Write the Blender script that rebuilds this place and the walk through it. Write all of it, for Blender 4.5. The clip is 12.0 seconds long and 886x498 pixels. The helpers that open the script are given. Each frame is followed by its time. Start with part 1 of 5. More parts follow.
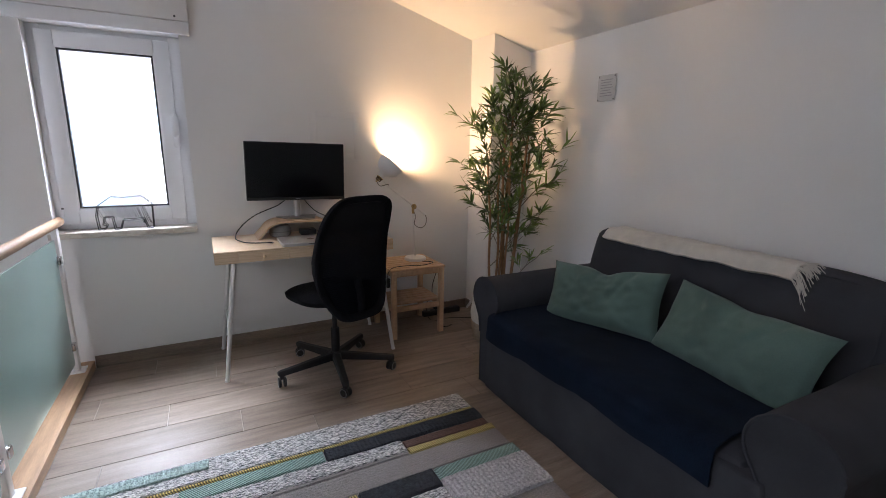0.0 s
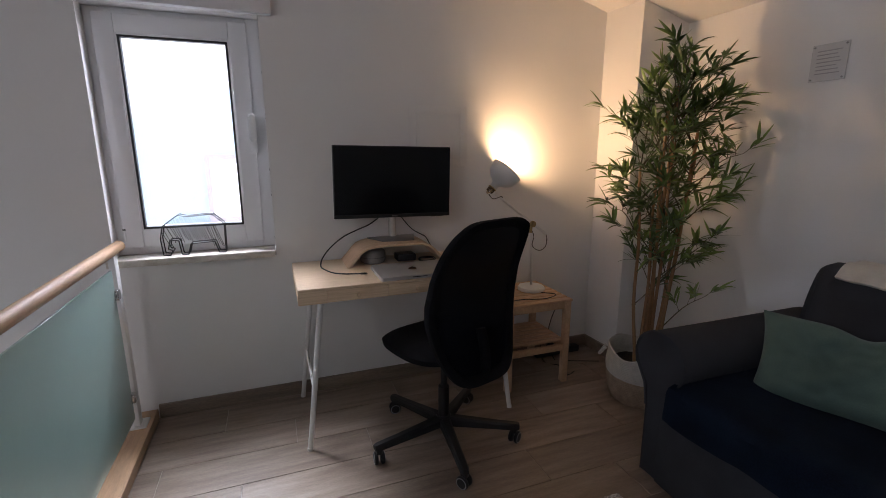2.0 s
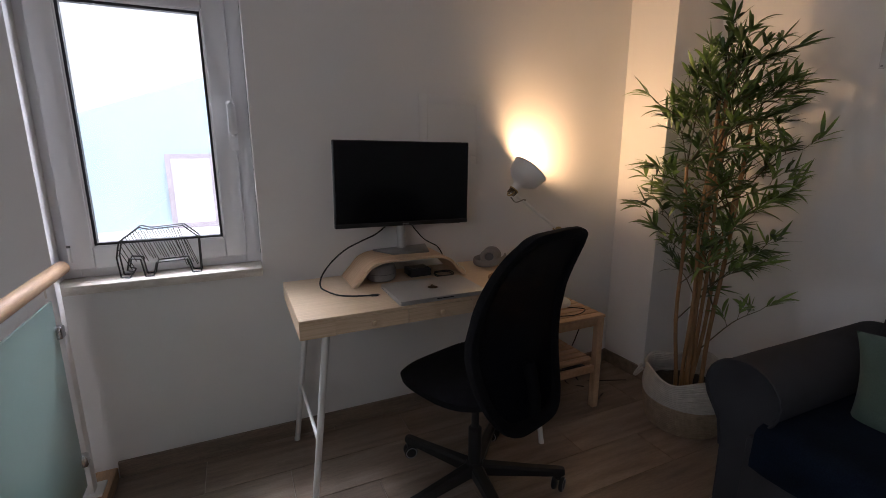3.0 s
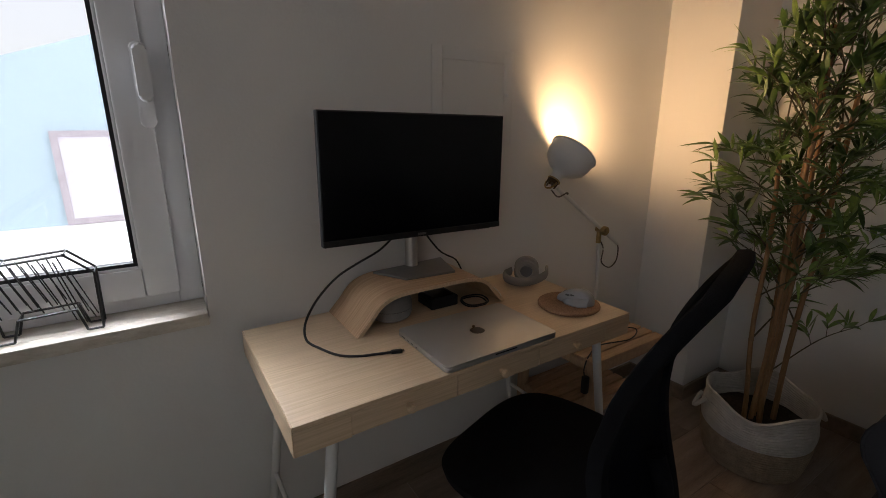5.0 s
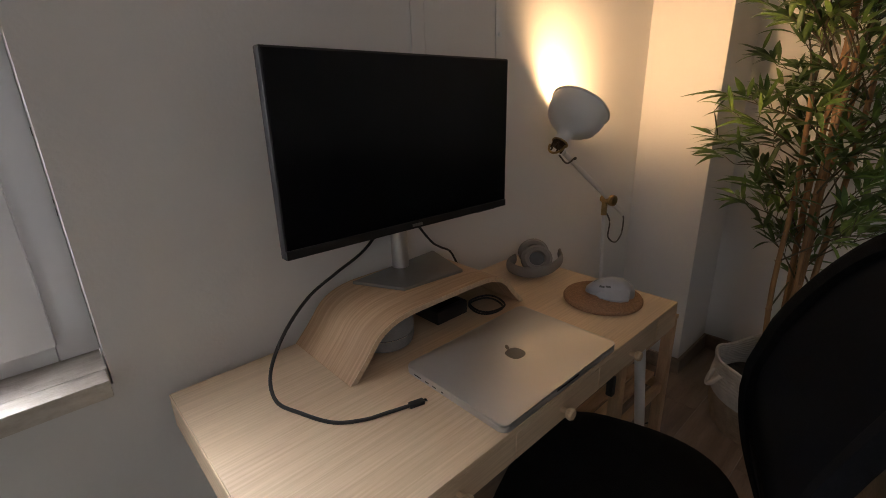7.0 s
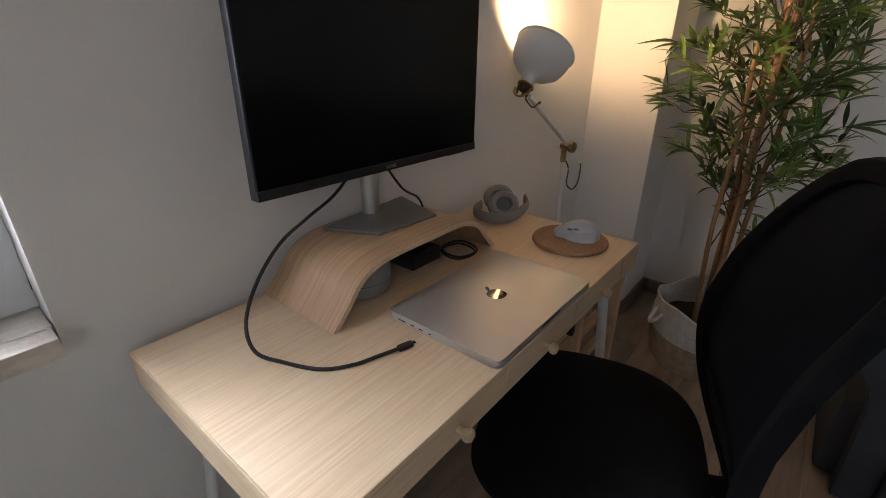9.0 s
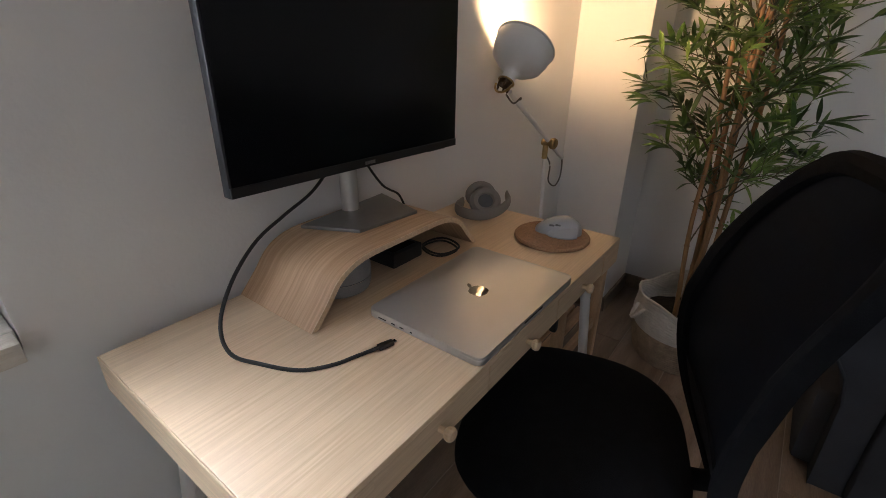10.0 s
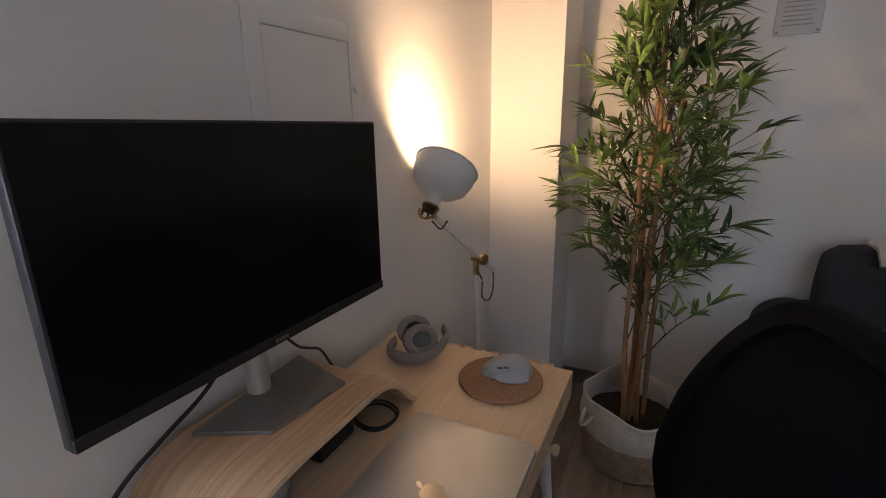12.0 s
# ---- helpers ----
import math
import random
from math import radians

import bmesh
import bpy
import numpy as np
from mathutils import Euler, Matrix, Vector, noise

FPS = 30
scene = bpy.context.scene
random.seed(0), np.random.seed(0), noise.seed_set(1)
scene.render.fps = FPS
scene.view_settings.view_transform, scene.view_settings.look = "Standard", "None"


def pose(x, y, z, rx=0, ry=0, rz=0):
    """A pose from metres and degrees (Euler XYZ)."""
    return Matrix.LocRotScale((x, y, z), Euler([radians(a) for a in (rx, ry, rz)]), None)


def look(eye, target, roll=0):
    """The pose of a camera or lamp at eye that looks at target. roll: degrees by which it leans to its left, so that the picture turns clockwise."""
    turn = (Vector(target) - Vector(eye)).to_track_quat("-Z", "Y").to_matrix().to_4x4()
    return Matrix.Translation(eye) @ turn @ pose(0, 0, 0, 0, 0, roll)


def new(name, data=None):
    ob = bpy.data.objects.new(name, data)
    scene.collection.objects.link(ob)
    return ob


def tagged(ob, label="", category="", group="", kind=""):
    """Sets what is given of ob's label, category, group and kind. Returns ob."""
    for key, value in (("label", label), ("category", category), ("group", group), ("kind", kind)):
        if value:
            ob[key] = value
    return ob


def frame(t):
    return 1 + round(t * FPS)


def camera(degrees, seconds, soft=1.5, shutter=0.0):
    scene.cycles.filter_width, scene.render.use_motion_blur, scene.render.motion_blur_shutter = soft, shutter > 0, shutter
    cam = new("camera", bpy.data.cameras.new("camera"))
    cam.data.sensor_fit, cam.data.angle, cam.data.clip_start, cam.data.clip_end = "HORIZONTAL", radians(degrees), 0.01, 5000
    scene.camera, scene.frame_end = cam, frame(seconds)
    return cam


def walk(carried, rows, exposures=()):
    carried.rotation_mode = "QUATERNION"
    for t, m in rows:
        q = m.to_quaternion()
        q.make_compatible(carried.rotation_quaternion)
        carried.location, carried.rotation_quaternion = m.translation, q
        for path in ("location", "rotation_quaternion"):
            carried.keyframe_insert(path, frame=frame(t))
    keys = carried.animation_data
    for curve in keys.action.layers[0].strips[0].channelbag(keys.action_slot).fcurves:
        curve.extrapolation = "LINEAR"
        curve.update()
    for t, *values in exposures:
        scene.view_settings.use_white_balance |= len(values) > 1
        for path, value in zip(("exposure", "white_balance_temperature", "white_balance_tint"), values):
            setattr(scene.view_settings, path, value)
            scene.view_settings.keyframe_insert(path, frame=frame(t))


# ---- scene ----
cam = camera(88.2, 12.0, soft=0.9)
PATH = [
    (0, (0.079, 0.058, 1.305), (0.986, 1.789, 0.878), 0.8),
    (0.5, (0.069, 0.206, 1.302), (0.898, 1.984, 0.91), 0.2),
    (1, (0.022, 0.401, 1.334), (0.803, 2.198, 0.932), 0.1),
    (1.5, (0.022, 0.58, 1.311), (0.739, 2.4, 0.893), -0.1),
    (2, (0.033, 0.823, 1.321), (0.712, 2.654, 0.891), -0.0),
    (2.5, (0.001, 1.022, 1.3), (0.745, 2.833, 0.89), 0.2),
    (3, (-0.055, 1.244, 1.304), (0.752, 3.022, 0.872), -0.1),
    (3.2, (-0.056, 1.311, 1.315), (0.743, 3.086, 0.857), -0.2),
    (5, (-0.063, 1.947, 1.302), (0.98, 3.57, 0.774), 0.0),
    (5.5, (-0.078, 2.059, 1.306), (1.03, 3.634, 0.764), -0.2),
    (6, (-0.047, 2.17, 1.287), (1.084, 3.73, 0.751), -1.0),
    (6.5, (-0.015, 2.278, 1.271), (1.159, 3.785, 0.679), -1.4),
    (7, (-0.003, 2.362, 1.262), (1.268, 3.758, 0.603), -1.7),
    (7.2, (-0.004, 2.395, 1.256), (1.308, 3.753, 0.599), -2.2),
    (9, (-0.052, 2.433, 1.223), (1.355, 3.586, 0.392), 0.3),
    (9.5, (-0.044, 2.437, 1.216), (1.38, 3.56, 0.373), 1.0),
    (10, (-0.04, 2.434, 1.214), (1.408, 3.532, 0.379), 0.6),
    (10.5, (-0.037, 2.438, 1.214), (1.439, 3.511, 0.395), 0.7),
    (11, (-0.024, 2.426, 1.245), (1.519, 3.455, 0.498), 0.8),
    (11.5, (0.012, 2.443, 1.285), (1.632, 3.437, 0.665), -0.3),
    (12, (0.114, 2.566, 1.329), (1.833, 3.431, 0.784), -1.0),
]
EXPO = [(0, 1.50, 5950, 15), (1.0, 1.1, 6050, 17), (1.5, 0.95, 6100, 18), (2.5, 0.73, 6150, 18), (5.0, 0.31, 6500, 13), (7.0, 0.58, 6700, 15), (9.0, 1.05, 6250, 13), (10.5, 1.03, 6150, 14), (12.0, 1.05, 5950, 17)]
walk(cam, [(t, look(eye, target, roll)) for t, eye, target, roll in PATH], EXPO)

# ---- light ----
SUN_EL, SUN_AZ = 50.0, 200.0
world = bpy.data.worlds.new("sky")
scene.world = world
world.use_nodes = True
wn = world.node_tree
wsky = wn.nodes.new("ShaderNodeTexSky")
wsky.sky_type, wsky.sun_disc = "NISHITA", False
wsky.sun_elevation, wsky.sun_rotation = radians(SUN_EL), radians(SUN_AZ)
wsky.air_density, wsky.dust_density = 1.2, 3.0
wn.nodes["Background"].inputs["Strength"].default_value = 0.12
haze = wn.nodes.new("ShaderNodeMix")   # thin bright overcast over the clear sky
haze.data_type = "RGBA"
haze.inputs[0].default_value = 0.8
haze.inputs[7].default_value = (7.2, 7.4, 7.7, 1)
wn.links.new(wsky.outputs[0], haze.inputs[6])
wn.links.new(haze.outputs[2], wn.nodes["Background"].inputs["Color"])


def lamp(name, kind, energy, color, m, **more):
    data = bpy.data.lights.new(name, kind)
    data.energy, data.color = energy, color
    ob = new(name, data)
    ob.matrix_world = m
    for key, value in more.items():
        if key == "angle":
            data.angle = value
        elif key == "size":
            data.shape, data.size, data.size_y = "RECTANGLE", value[0], value[1]
        elif key == "radius":
            data.shadow_soft_size = value
    return ob


lamp("sun", "SUN", 0.9, (1.0, 0.95, 0.88), look((1, -6, 8), (0, 0, 0)), angle=radians(0.6))
# strong daylight lamp added outside, above the window and out of view
lamp("window_daylight", "AREA", 165, (0.88, 0.93, 1.0), look((-0.4, 4.5, 3.0), (-0.15, 2.6, 0.7)), size=(1.8, 1.1))
# unseen grazing lamps, added outside to brighten the opening's right and left reveals
lamp("window_side_daylight", "AREA", 75, (0.87, 0.92, 1.0), look((-3.0, 4.08, 1.7), (0.026, 3.30, 1.35)), size=(0.9, 1.3))
lamp("window_far_side_daylight", "AREA", 60, (0.87, 0.92, 1.0), look((2.4, 4.08, 1.7), (-0.678, 3.30, 1.35)), size=(0.9, 1.3))
# daylight behind, inferred from the lit walls, set in an unseen opening over the stairwell
lamp("stair_window_daylight", "AREA", 2.7, (0.95, 0.96, 1.0), look((-2.28, 0.2, 2.0), (0, 0.6, 1.2)), size=(1.3, 1.1))
lamp("bulb_light", "POINT", 2.1, (1.0, 0.62, 0.30), pose(1.250, 3.137, 1.173), radius=0.022)
beam = lamp("bulb_beam", "SPOT", 12.0, (1.0, 0.62, 0.30), look((1.250, 3.137, 1.173), (1.920, 3.147, 1.79)), radius=0.022)
beam.data.spot_size, beam.data.spot_blend = radians(150), 1.0


# ---- materials ----
def mat(name, color, rough=0.5, metal=0.0, vary=0.12, scale=6.0, stretch=(1, 1, 1), bump=0.0, bump_scale=80.0,
        tint=None, detail=6, coat=0.0, sheen=0.0, per_object=0.0, rough_vary=0.0, wave=None, spec=0.5, sharp=0.2):
    m = bpy.data.materials.new(name)
    m.use_nodes = True
    nt = m.node_tree
    p = nt.nodes["Principled BSDF"]
    p.inputs["Roughness"].default_value, p.inputs["Metallic"].default_value = rough, metal
    p.inputs["Coat Weight"].default_value, p.inputs["Sheen Weight"].default_value = coat, sheen
    p.inputs["Specular IOR Level"].default_value = spec
    co = nt.nodes.new("ShaderNodeTexCoord")
    mp = nt.nodes.new("ShaderNodeMapping")
    mp.inputs["Scale"].default_value = stretch
    nt.links.new(co.outputs["Object"], mp.inputs[0])
    if per_object:
        info = nt.nodes.new("ShaderNodeObjectInfo")
        vm = nt.nodes.new("ShaderNodeVectorMath")
        vm.operation = "SCALE"
        vm.inputs[0].default_value = (17.0, 31.0, 11.0)
        nt.links.new(info.outputs["Random"], vm.inputs["Scale"])
        nt.links.new(vm.outputs[0], mp.inputs["Location"])
    big = nt.nodes.new("ShaderNodeTexNoise")
    big.inputs["Scale"].default_value, big.inputs["Detail"].default_value = scale, detail
    nt.links.new(mp.outputs[0], big.inputs["Vector"])
    fine = nt.nodes.new("ShaderNodeTexNoise")
    fine.inputs["Scale"].default_value, fine.inputs["Detail"].default_value = bump_scale, 4
    nt.links.new(mp.outputs[0], fine.inputs["Vector"])
    ramp = nt.nodes.new("ShaderNodeValToRGB")
    c2 = tint or color
    ramp.color_ramp.elements[0].position, ramp.color_ramp.elements[1].position = 0.5 - sharp, 0.5 + sharp
    ramp.color_ramp.elements[0].color = (*[c * (1 - vary) for c in color], 1)
    ramp.color_ramp.elements[1].color = (*[min(1, c * (1 + vary)) for c in c2], 1)
    nt.links.new(big.outputs[0], ramp.inputs[0])
    out = ramp.outputs[0]
    mixf = nt.nodes.new("ShaderNodeMix")
    mixf.data_type, mixf.blend_type = "RGBA", "OVERLAY"
    mixf.inputs[0].default_value = min(0.6, vary * 2)
    nt.links.new(out, mixf.inputs[6])
    nt.links.new(fine.outputs[0], mixf.inputs[7])
    out = mixf.outputs[2]
    if per_object:
        hs = nt.nodes.new("ShaderNodeHueSaturation")
        ma = nt.nodes.new("ShaderNodeMath")
        ma.operation = "MULTIPLY_ADD"
        ma.inputs[1].default_value, ma.inputs[2].default_value = per_object, 1 - per_object / 2
        nt.links.new(info.outputs["Random"], ma.inputs[0])
        nt.links.new(ma.outputs[0], hs.inputs["Value"])
        nt.links.new(out, hs.inputs["Color"])
        out = hs.outputs[0]
    nt.links.new(out, p.inputs["Base Color"])
    if rough_vary:
        mr = nt.nodes.new("ShaderNodeMapRange")
        mr.inputs[3].default_value, mr.inputs[4].default_value = rough - rough_vary, rough + rough_vary
        nt.links.new(big.outputs[0], mr.inputs[0])
        nt.links.new(mr.outputs[0], p.inputs["Roughness"])
    if bump:
        b = nt.nodes.new("ShaderNodeBump")
        b.inputs["Strength"].default_value, b.inputs["Distance"].default_value = bump, 0.004
        src = fine.outputs[0]
        if wave:
            w = nt.nodes.new("ShaderNodeTexVoronoi")
            w.inputs["Scale"].default_value = wave
            nt.links.new(mp.outputs[0], w.inputs["Vector"])
            src = w.outputs["Distance"]
        nt.links.new(src, b.inputs["Height"])
        nt.links.new(b.outputs[0], p.inputs["Normal"])
    return m


def striped(name, c1, c2, scale, direction="X", rough=0.9, distort=2.0, angle=0.0, sharp=0.25, bump=0.5):
    """Woven or grained material of two colours in fine bands."""
    m = mat(name, c1, rough)
    nt = m.node_tree
    p = nt.nodes["Principled BSDF"]
    co = nt.nodes.new("ShaderNodeTexCoord")
    mp = nt.nodes.new("ShaderNodeMapping")
    mp.inputs["Rotation"].default_value = (0, 0, radians(angle))
    w = nt.nodes.new("ShaderNodeTexWave")
    w.bands_direction = direction
    w.inputs["Scale"].default_value, w.inputs["Distortion"].default_value = scale, distort
    w.inputs["Detail"].default_value, w.inputs["Detail Scale"].default_value = 3, 3
    r = nt.nodes.new("ShaderNodeValToRGB")
    r.color_ramp.elements[0].position, r.color_ramp.elements[1].position = 0.5 - sharp, 0.5 + sharp
    r.color_ramp.elements[0].color, r.color_ramp.elements[1].color = (*c1, 1), (*c2, 1)
    b = nt.nodes.new("ShaderNodeBump")
    b.inputs["Strength"].default_value, b.inputs["Distance"].default_value = bump, 0.003
    nt.links.new(co.outputs["Object"], mp.inputs[0])
    nt.links.new(mp.outputs[0], w.inputs["Vector"])
    nt.links.new(w.outputs[0], r.inputs[0])
    nt.links.new(r.outputs[0], p.inputs["Base Color"])
    nt.links.new(w.outputs[0], b.inputs["Height"])
    nt.links.new(b.outputs[0], p.inputs["Normal"])
    return m


def see_through(name, color, rough, transmission, ior=1.45):
    m = mat(name, color, rough, vary=0.02)
    p = m.node_tree.nodes["Principled BSDF"]
    p.inputs["Transmission Weight"].default_value, p.inputs["IOR"].default_value = transmission, ior
    return m


PLASTER = mat("plaster", (0.80, 0.785, 0.765), 0.85, vary=0.02, scale=1.5, bump=0.12, bump_scale=140)
CEIL = mat("ceiling_paint", (0.80, 0.785, 0.77), 0.9, vary=0.02, scale=1.2, bump=0.08, bump_scale=160)
OAKTILE = mat("oak_tile", (0.225, 0.165, 0.125), 0.34, vary=0.17, scale=4.0, stretch=(0.7, 6, 1), bump=0.14, bump_scale=70,
              tint=(0.285, 0.222, 0.172), per_object=0.28, rough_vary=0.08)
GROUT = mat("grout", (0.42, 0.37, 0.31), 0.9, bump=0.2)
SKIRT = mat("oak_skirting", (0.23, 0.175, 0.13), 0.45, vary=0.25, scale=3, stretch=(0.7, 9, 9), bump=0.1, bump_scale=60)
OAK = mat("oak", (0.46, 0.29, 0.165), 0.42, vary=0.16, scale=5, stretch=(9, 0.8, 9), bump=0.1, bump_scale=60, coat=0.2)
PVC = mat("white_pvc", (0.80, 0.80, 0.81), 0.28, vary=0.015, scale=3)
RUBBER = mat("black_gasket", (0.012, 0.012, 0.014), 0.5)
STONE = mat("sill_stone", (0.62, 0.55, 0.47), 0.4, vary=0.12, scale=18, stretch=(1, 3, 3), bump=0.35, bump_scale=90, tint=(0.66, 0.61, 0.54))
WHITE_METAL = mat("white_powder_coat", (0.78, 0.77, 0.75), 0.38, vary=0.02, scale=20, bump=0.03, bump_scale=400)
CHROME = mat("chrome", (0.62, 0.62, 0.63), 0.16, 1.0, vary=0.03)
BRASS = mat("aged_brass", (0.42, 0.30, 0.14), 0.35, 1.0, vary=0.2, scale=60)
DARK_BRASS = mat("dark_brass", (0.10, 0.065, 0.035), 0.4, 0.8, vary=0.2, scale=60)
BAMBOO = mat("bamboo", (0.65, 0.475, 0.305), 0.36, vary=0.05, scale=7, stretch=(1.0, 40, 40), bump=0.08, bump_scale=44,
             tint=(0.71, 0.54, 0.365), rough_vary=0.05, sharp=0.18)
BAMBOO_EDGE = mat("bamboo_edge", (0.66, 0.49, 0.32), 0.45, vary=0.12, scale=10, stretch=(16, 0.9, 16), bump=0.06, bump_scale=40)
VENEER = mat("bamboo_veneer", (0.46, 0.285, 0.155), 0.40, vary=0.05, scale=6, stretch=(1.1, 38, 1.1), bump=0.06, bump_scale=40, tint=(0.56, 0.37, 0.225), sharp=0.15)
PINE = mat("birch", (0.58, 0.38, 0.23), 0.5, vary=0.14, scale=8, stretch=(1, 10, 1), bump=0.08, bump_scale=60)
BLACK_PLASTIC = mat("black_plastic", (0.011, 0.011, 0.012), 0.5, vary=0.1, scale=20, bump=0.05, bump_scale=500)
BLACK_FABRIC = mat("black_fabric", (0.0075, 0.0078, 0.0095), 0.92, vary=0.25, scale=40, bump=0.5, bump_scale=700, spec=0.12)
SCREEN = mat("screen_glass", (0.004, 0.004, 0.005), 0.20, vary=0.05, spec=0.3)
SILVER = mat("anodised_aluminium", (0.60, 0.58, 0.555), 0.42, 0.7, vary=0.02, scale=20, bump=0.02, bump_scale=900)
STAND = mat("stand_aluminium", (0.25, 0.245, 0.235), 0.36, 0.6, vary=0.03, scale=20)
MIRROR_INLAY = mat("polished_inlay", (0.30, 0.28, 0.25), 0.05, 1.0, vary=0.02)
SOFA = mat("charcoal_cotton", (0.053, 0.054, 0.062), 0.95, vary=0.16, scale=5, bump=0.35, bump_scale=420, spec=0.2)
NAVY = mat("navy_fleece", (0.007, 0.013, 0.027), 0.98, vary=0.3, scale=7, bump=0.5, bump_scale=220, spec=0.15)
VELVET = mat("sage_velvet", (0.108, 0.170, 0.146), 0.85, vary=0.16, scale=5, bump=0.2, bump_scale=300, sheen=0.2, spec=0.2)
CREAM = mat("cream_wool", (0.66, 0.62, 0.56), 0.95, vary=0.08, scale=20, bump=0.6, bump_scale=260, sheen=0.2)
CORK = mat("cork", (0.30, 0.165, 0.085), 0.85, vary=0.22, scale=260, bump=0.6, bump_scale=320, tint=(0.31, 0.175, 0.10))
GREIGE = mat("greige_leatherette", (0.25, 0.23, 0.21), 0.6, vary=0.05, scale=20, bump=0.1, bump_scale=300)
PALE_GREY = mat("pale_grey_plastic", (0.33, 0.33, 0.335), 0.42, vary=0.03, scale=20)
DARK_GREY = mat("dark_grey_plastic", (0.10, 0.10, 0.10), 0.45, vary=0.05)
SPEAKER = mat("grey_knit", (0.27, 0.262, 0.255), 0.9, vary=0.1, scale=30, bump=0.6, bump_scale=500)
ROPE = mat("white_rope", (0.60, 0.57, 0.52), 0.9, vary=0.1, scale=30, bump=0.3, bump_scale=200)
JUTE = mat("jute", (0.36, 0.27, 0.185), 0.95, vary=0.2, scale=30, bump=0.5, bump_scale=200)
SOIL = mat("dark_soil", (0.03, 0.024, 0.018), 0.95, vary=0.4, scale=60, bump=1.0, bump_scale=80)
CANE = mat("bamboo_cane", (0.30, 0.165, 0.072), 0.5, vary=0.22, scale=12, stretch=(8, 8, 0.8), bump=0.1, bump_scale=50)
TWIG = mat("twig", (0.09, 0.075, 0.04), 0.7, vary=0.3, scale=30)
LEAF = mat("leaf_green", (0.036, 0.072, 0.020), 0.40, vary=0.45, scale=9, tint=(0.082, 0.140, 0.032), bump=0.1, bump_scale=90)
LEAF_LIGHT = mat("leaf_light", (0.10, 0.17, 0.035), 0.38, vary=0.35, scale=9, tint=(0.18, 0.27, 0.06), bump=0.1, bump_scale=90)
CABLE = mat("black_cable", (0.014, 0.014, 0.015), 0.45, vary=0.05)
GREY_CORD = mat("grey_cord", (0.12, 0.105, 0.09), 0.8, vary=0.2, scale=80)
PAPER = mat("acrylic_sign", (0.62, 0.60, 0.58), 0.25, vary=0.03, scale=10)
INK = mat("grey_ink", (0.36, 0.35, 0.34), 0.6)
FACADE = mat("pale_blue_render", (0.36, 0.455, 0.51), 0.9, vary=0.03, scale=2, bump=0.2, bump_scale=30)
FACADE_WHITE = mat("white_render", (0.85, 0.85, 0.84), 0.9, vary=0.03, scale=2, bump=0.2, bump_scale=30)
FACADE_FRAME = mat("mauve_frame", (0.36, 0.325, 0.35), 0.7, vary=0.1, scale=8)
FACADE_INNER = mat("pale_mauve_frame", (0.55, 0.53, 0.58), 0.7, vary=0.05, scale=8)
GLASS = see_through("clear_glass", (1, 1, 1), 0.0, 1.0)
BALUSTER_GLASS = see_through("frosted_green_glass", (0.42, 0.58, 0.54), 0.32, 0.55)
BALUSTER_GLASS.node_tree.nodes["Principled BSDF"].inputs["Coat Weight"].default_value = 1.0
RUG_HEATHER = mat("heather_wool", (0.06, 0.065, 0.075), 0.95, vary=0.35, scale=240, stretch=(0.26, 1.5, 1), bump=0.9, bump_scale=300, tint=(0.66, 0.645, 0.63), detail=2, sharp=0.13)
RUG_CHARCOAL = mat("charcoal_wool", (0.032, 0.036, 0.045), 0.95, vary=0.25, scale=60, bump=1.0, bump_scale=200, wave=110)
RUG_TAUPE = mat("taupe_wool", (0.26, 0.235, 0.225), 0.95, vary=0.15, scale=160, bump=0.8, bump_scale=300, tint=(0.32, 0.295, 0.285))
RUG_MINT = striped("mint_wool", (0.09, 0.14, 0.125), (0.36, 0.52, 0.46), 60, "DIAGONAL", angle=10)
RUG_MINT_KNIT = mat("mint_knit", (0.26, 0.36, 0.335), 0.95, vary=0.2, scale=90, bump=1.0, bump_scale=200, tint=(0.42, 0.52, 0.49), wave=120)
RUG_YELLOW = striped("yellow_wool", (0.16, 0.13, 0.07), (0.72, 0.58, 0.20), 45, "DIAGONAL", angle=35)
RUG_BROWN = mat("brown_wool", (0.13, 0.075, 0.06), 0.95, vary=0.2, scale=120, bump=0.8, bump_scale=300)
RUG_GREY = mat("pale_grey_loop", (0.36, 0.345, 0.35), 0.95, vary=0.2, scale=90, bump=1.0, bump_scale=200, wave=95, tint=(0.50, 0.48, 0.485))

BULB = bpy.data.materials.new("lit_bulb")
BULB.use_nodes = True
BULB.node_tree.nodes["Principled BSDF"].inputs["Emission Color"].default_value = (1.0, 0.66, 0.34, 1)
BULB.node_tree.nodes["Principled BSDF"].inputs["Emission Strength"].default_value = 12.0

# chair back netting: fine dark threads with open holes between
NET = mat("black_netting", (0.006, 0.007, 0.010), 0.9, spec=0.05)
nt = NET.node_tree
net_co, net_a, net_b = nt.nodes.new("ShaderNodeTexCoord"), nt.nodes.new("ShaderNodeTexWave"), nt.nodes.new("ShaderNodeMath")
net_a.bands_direction = "Z"
net_a.inputs["Scale"].default_value, net_a.inputs["Distortion"].default_value = 30, 1.2
net_b.operation = "MULTIPLY_ADD"
net_b.inputs[1].default_value, net_b.inputs[2].default_value = 0.022, 0.970
nt.links.new(net_co.outputs["Object"], net_a.inputs["Vector"])
nt.links.new(net_a.outputs[1], net_b.inputs[0])
nt.links.new(net_b.outputs[0], nt.nodes["Principled BSDF"].inputs["Alpha"])


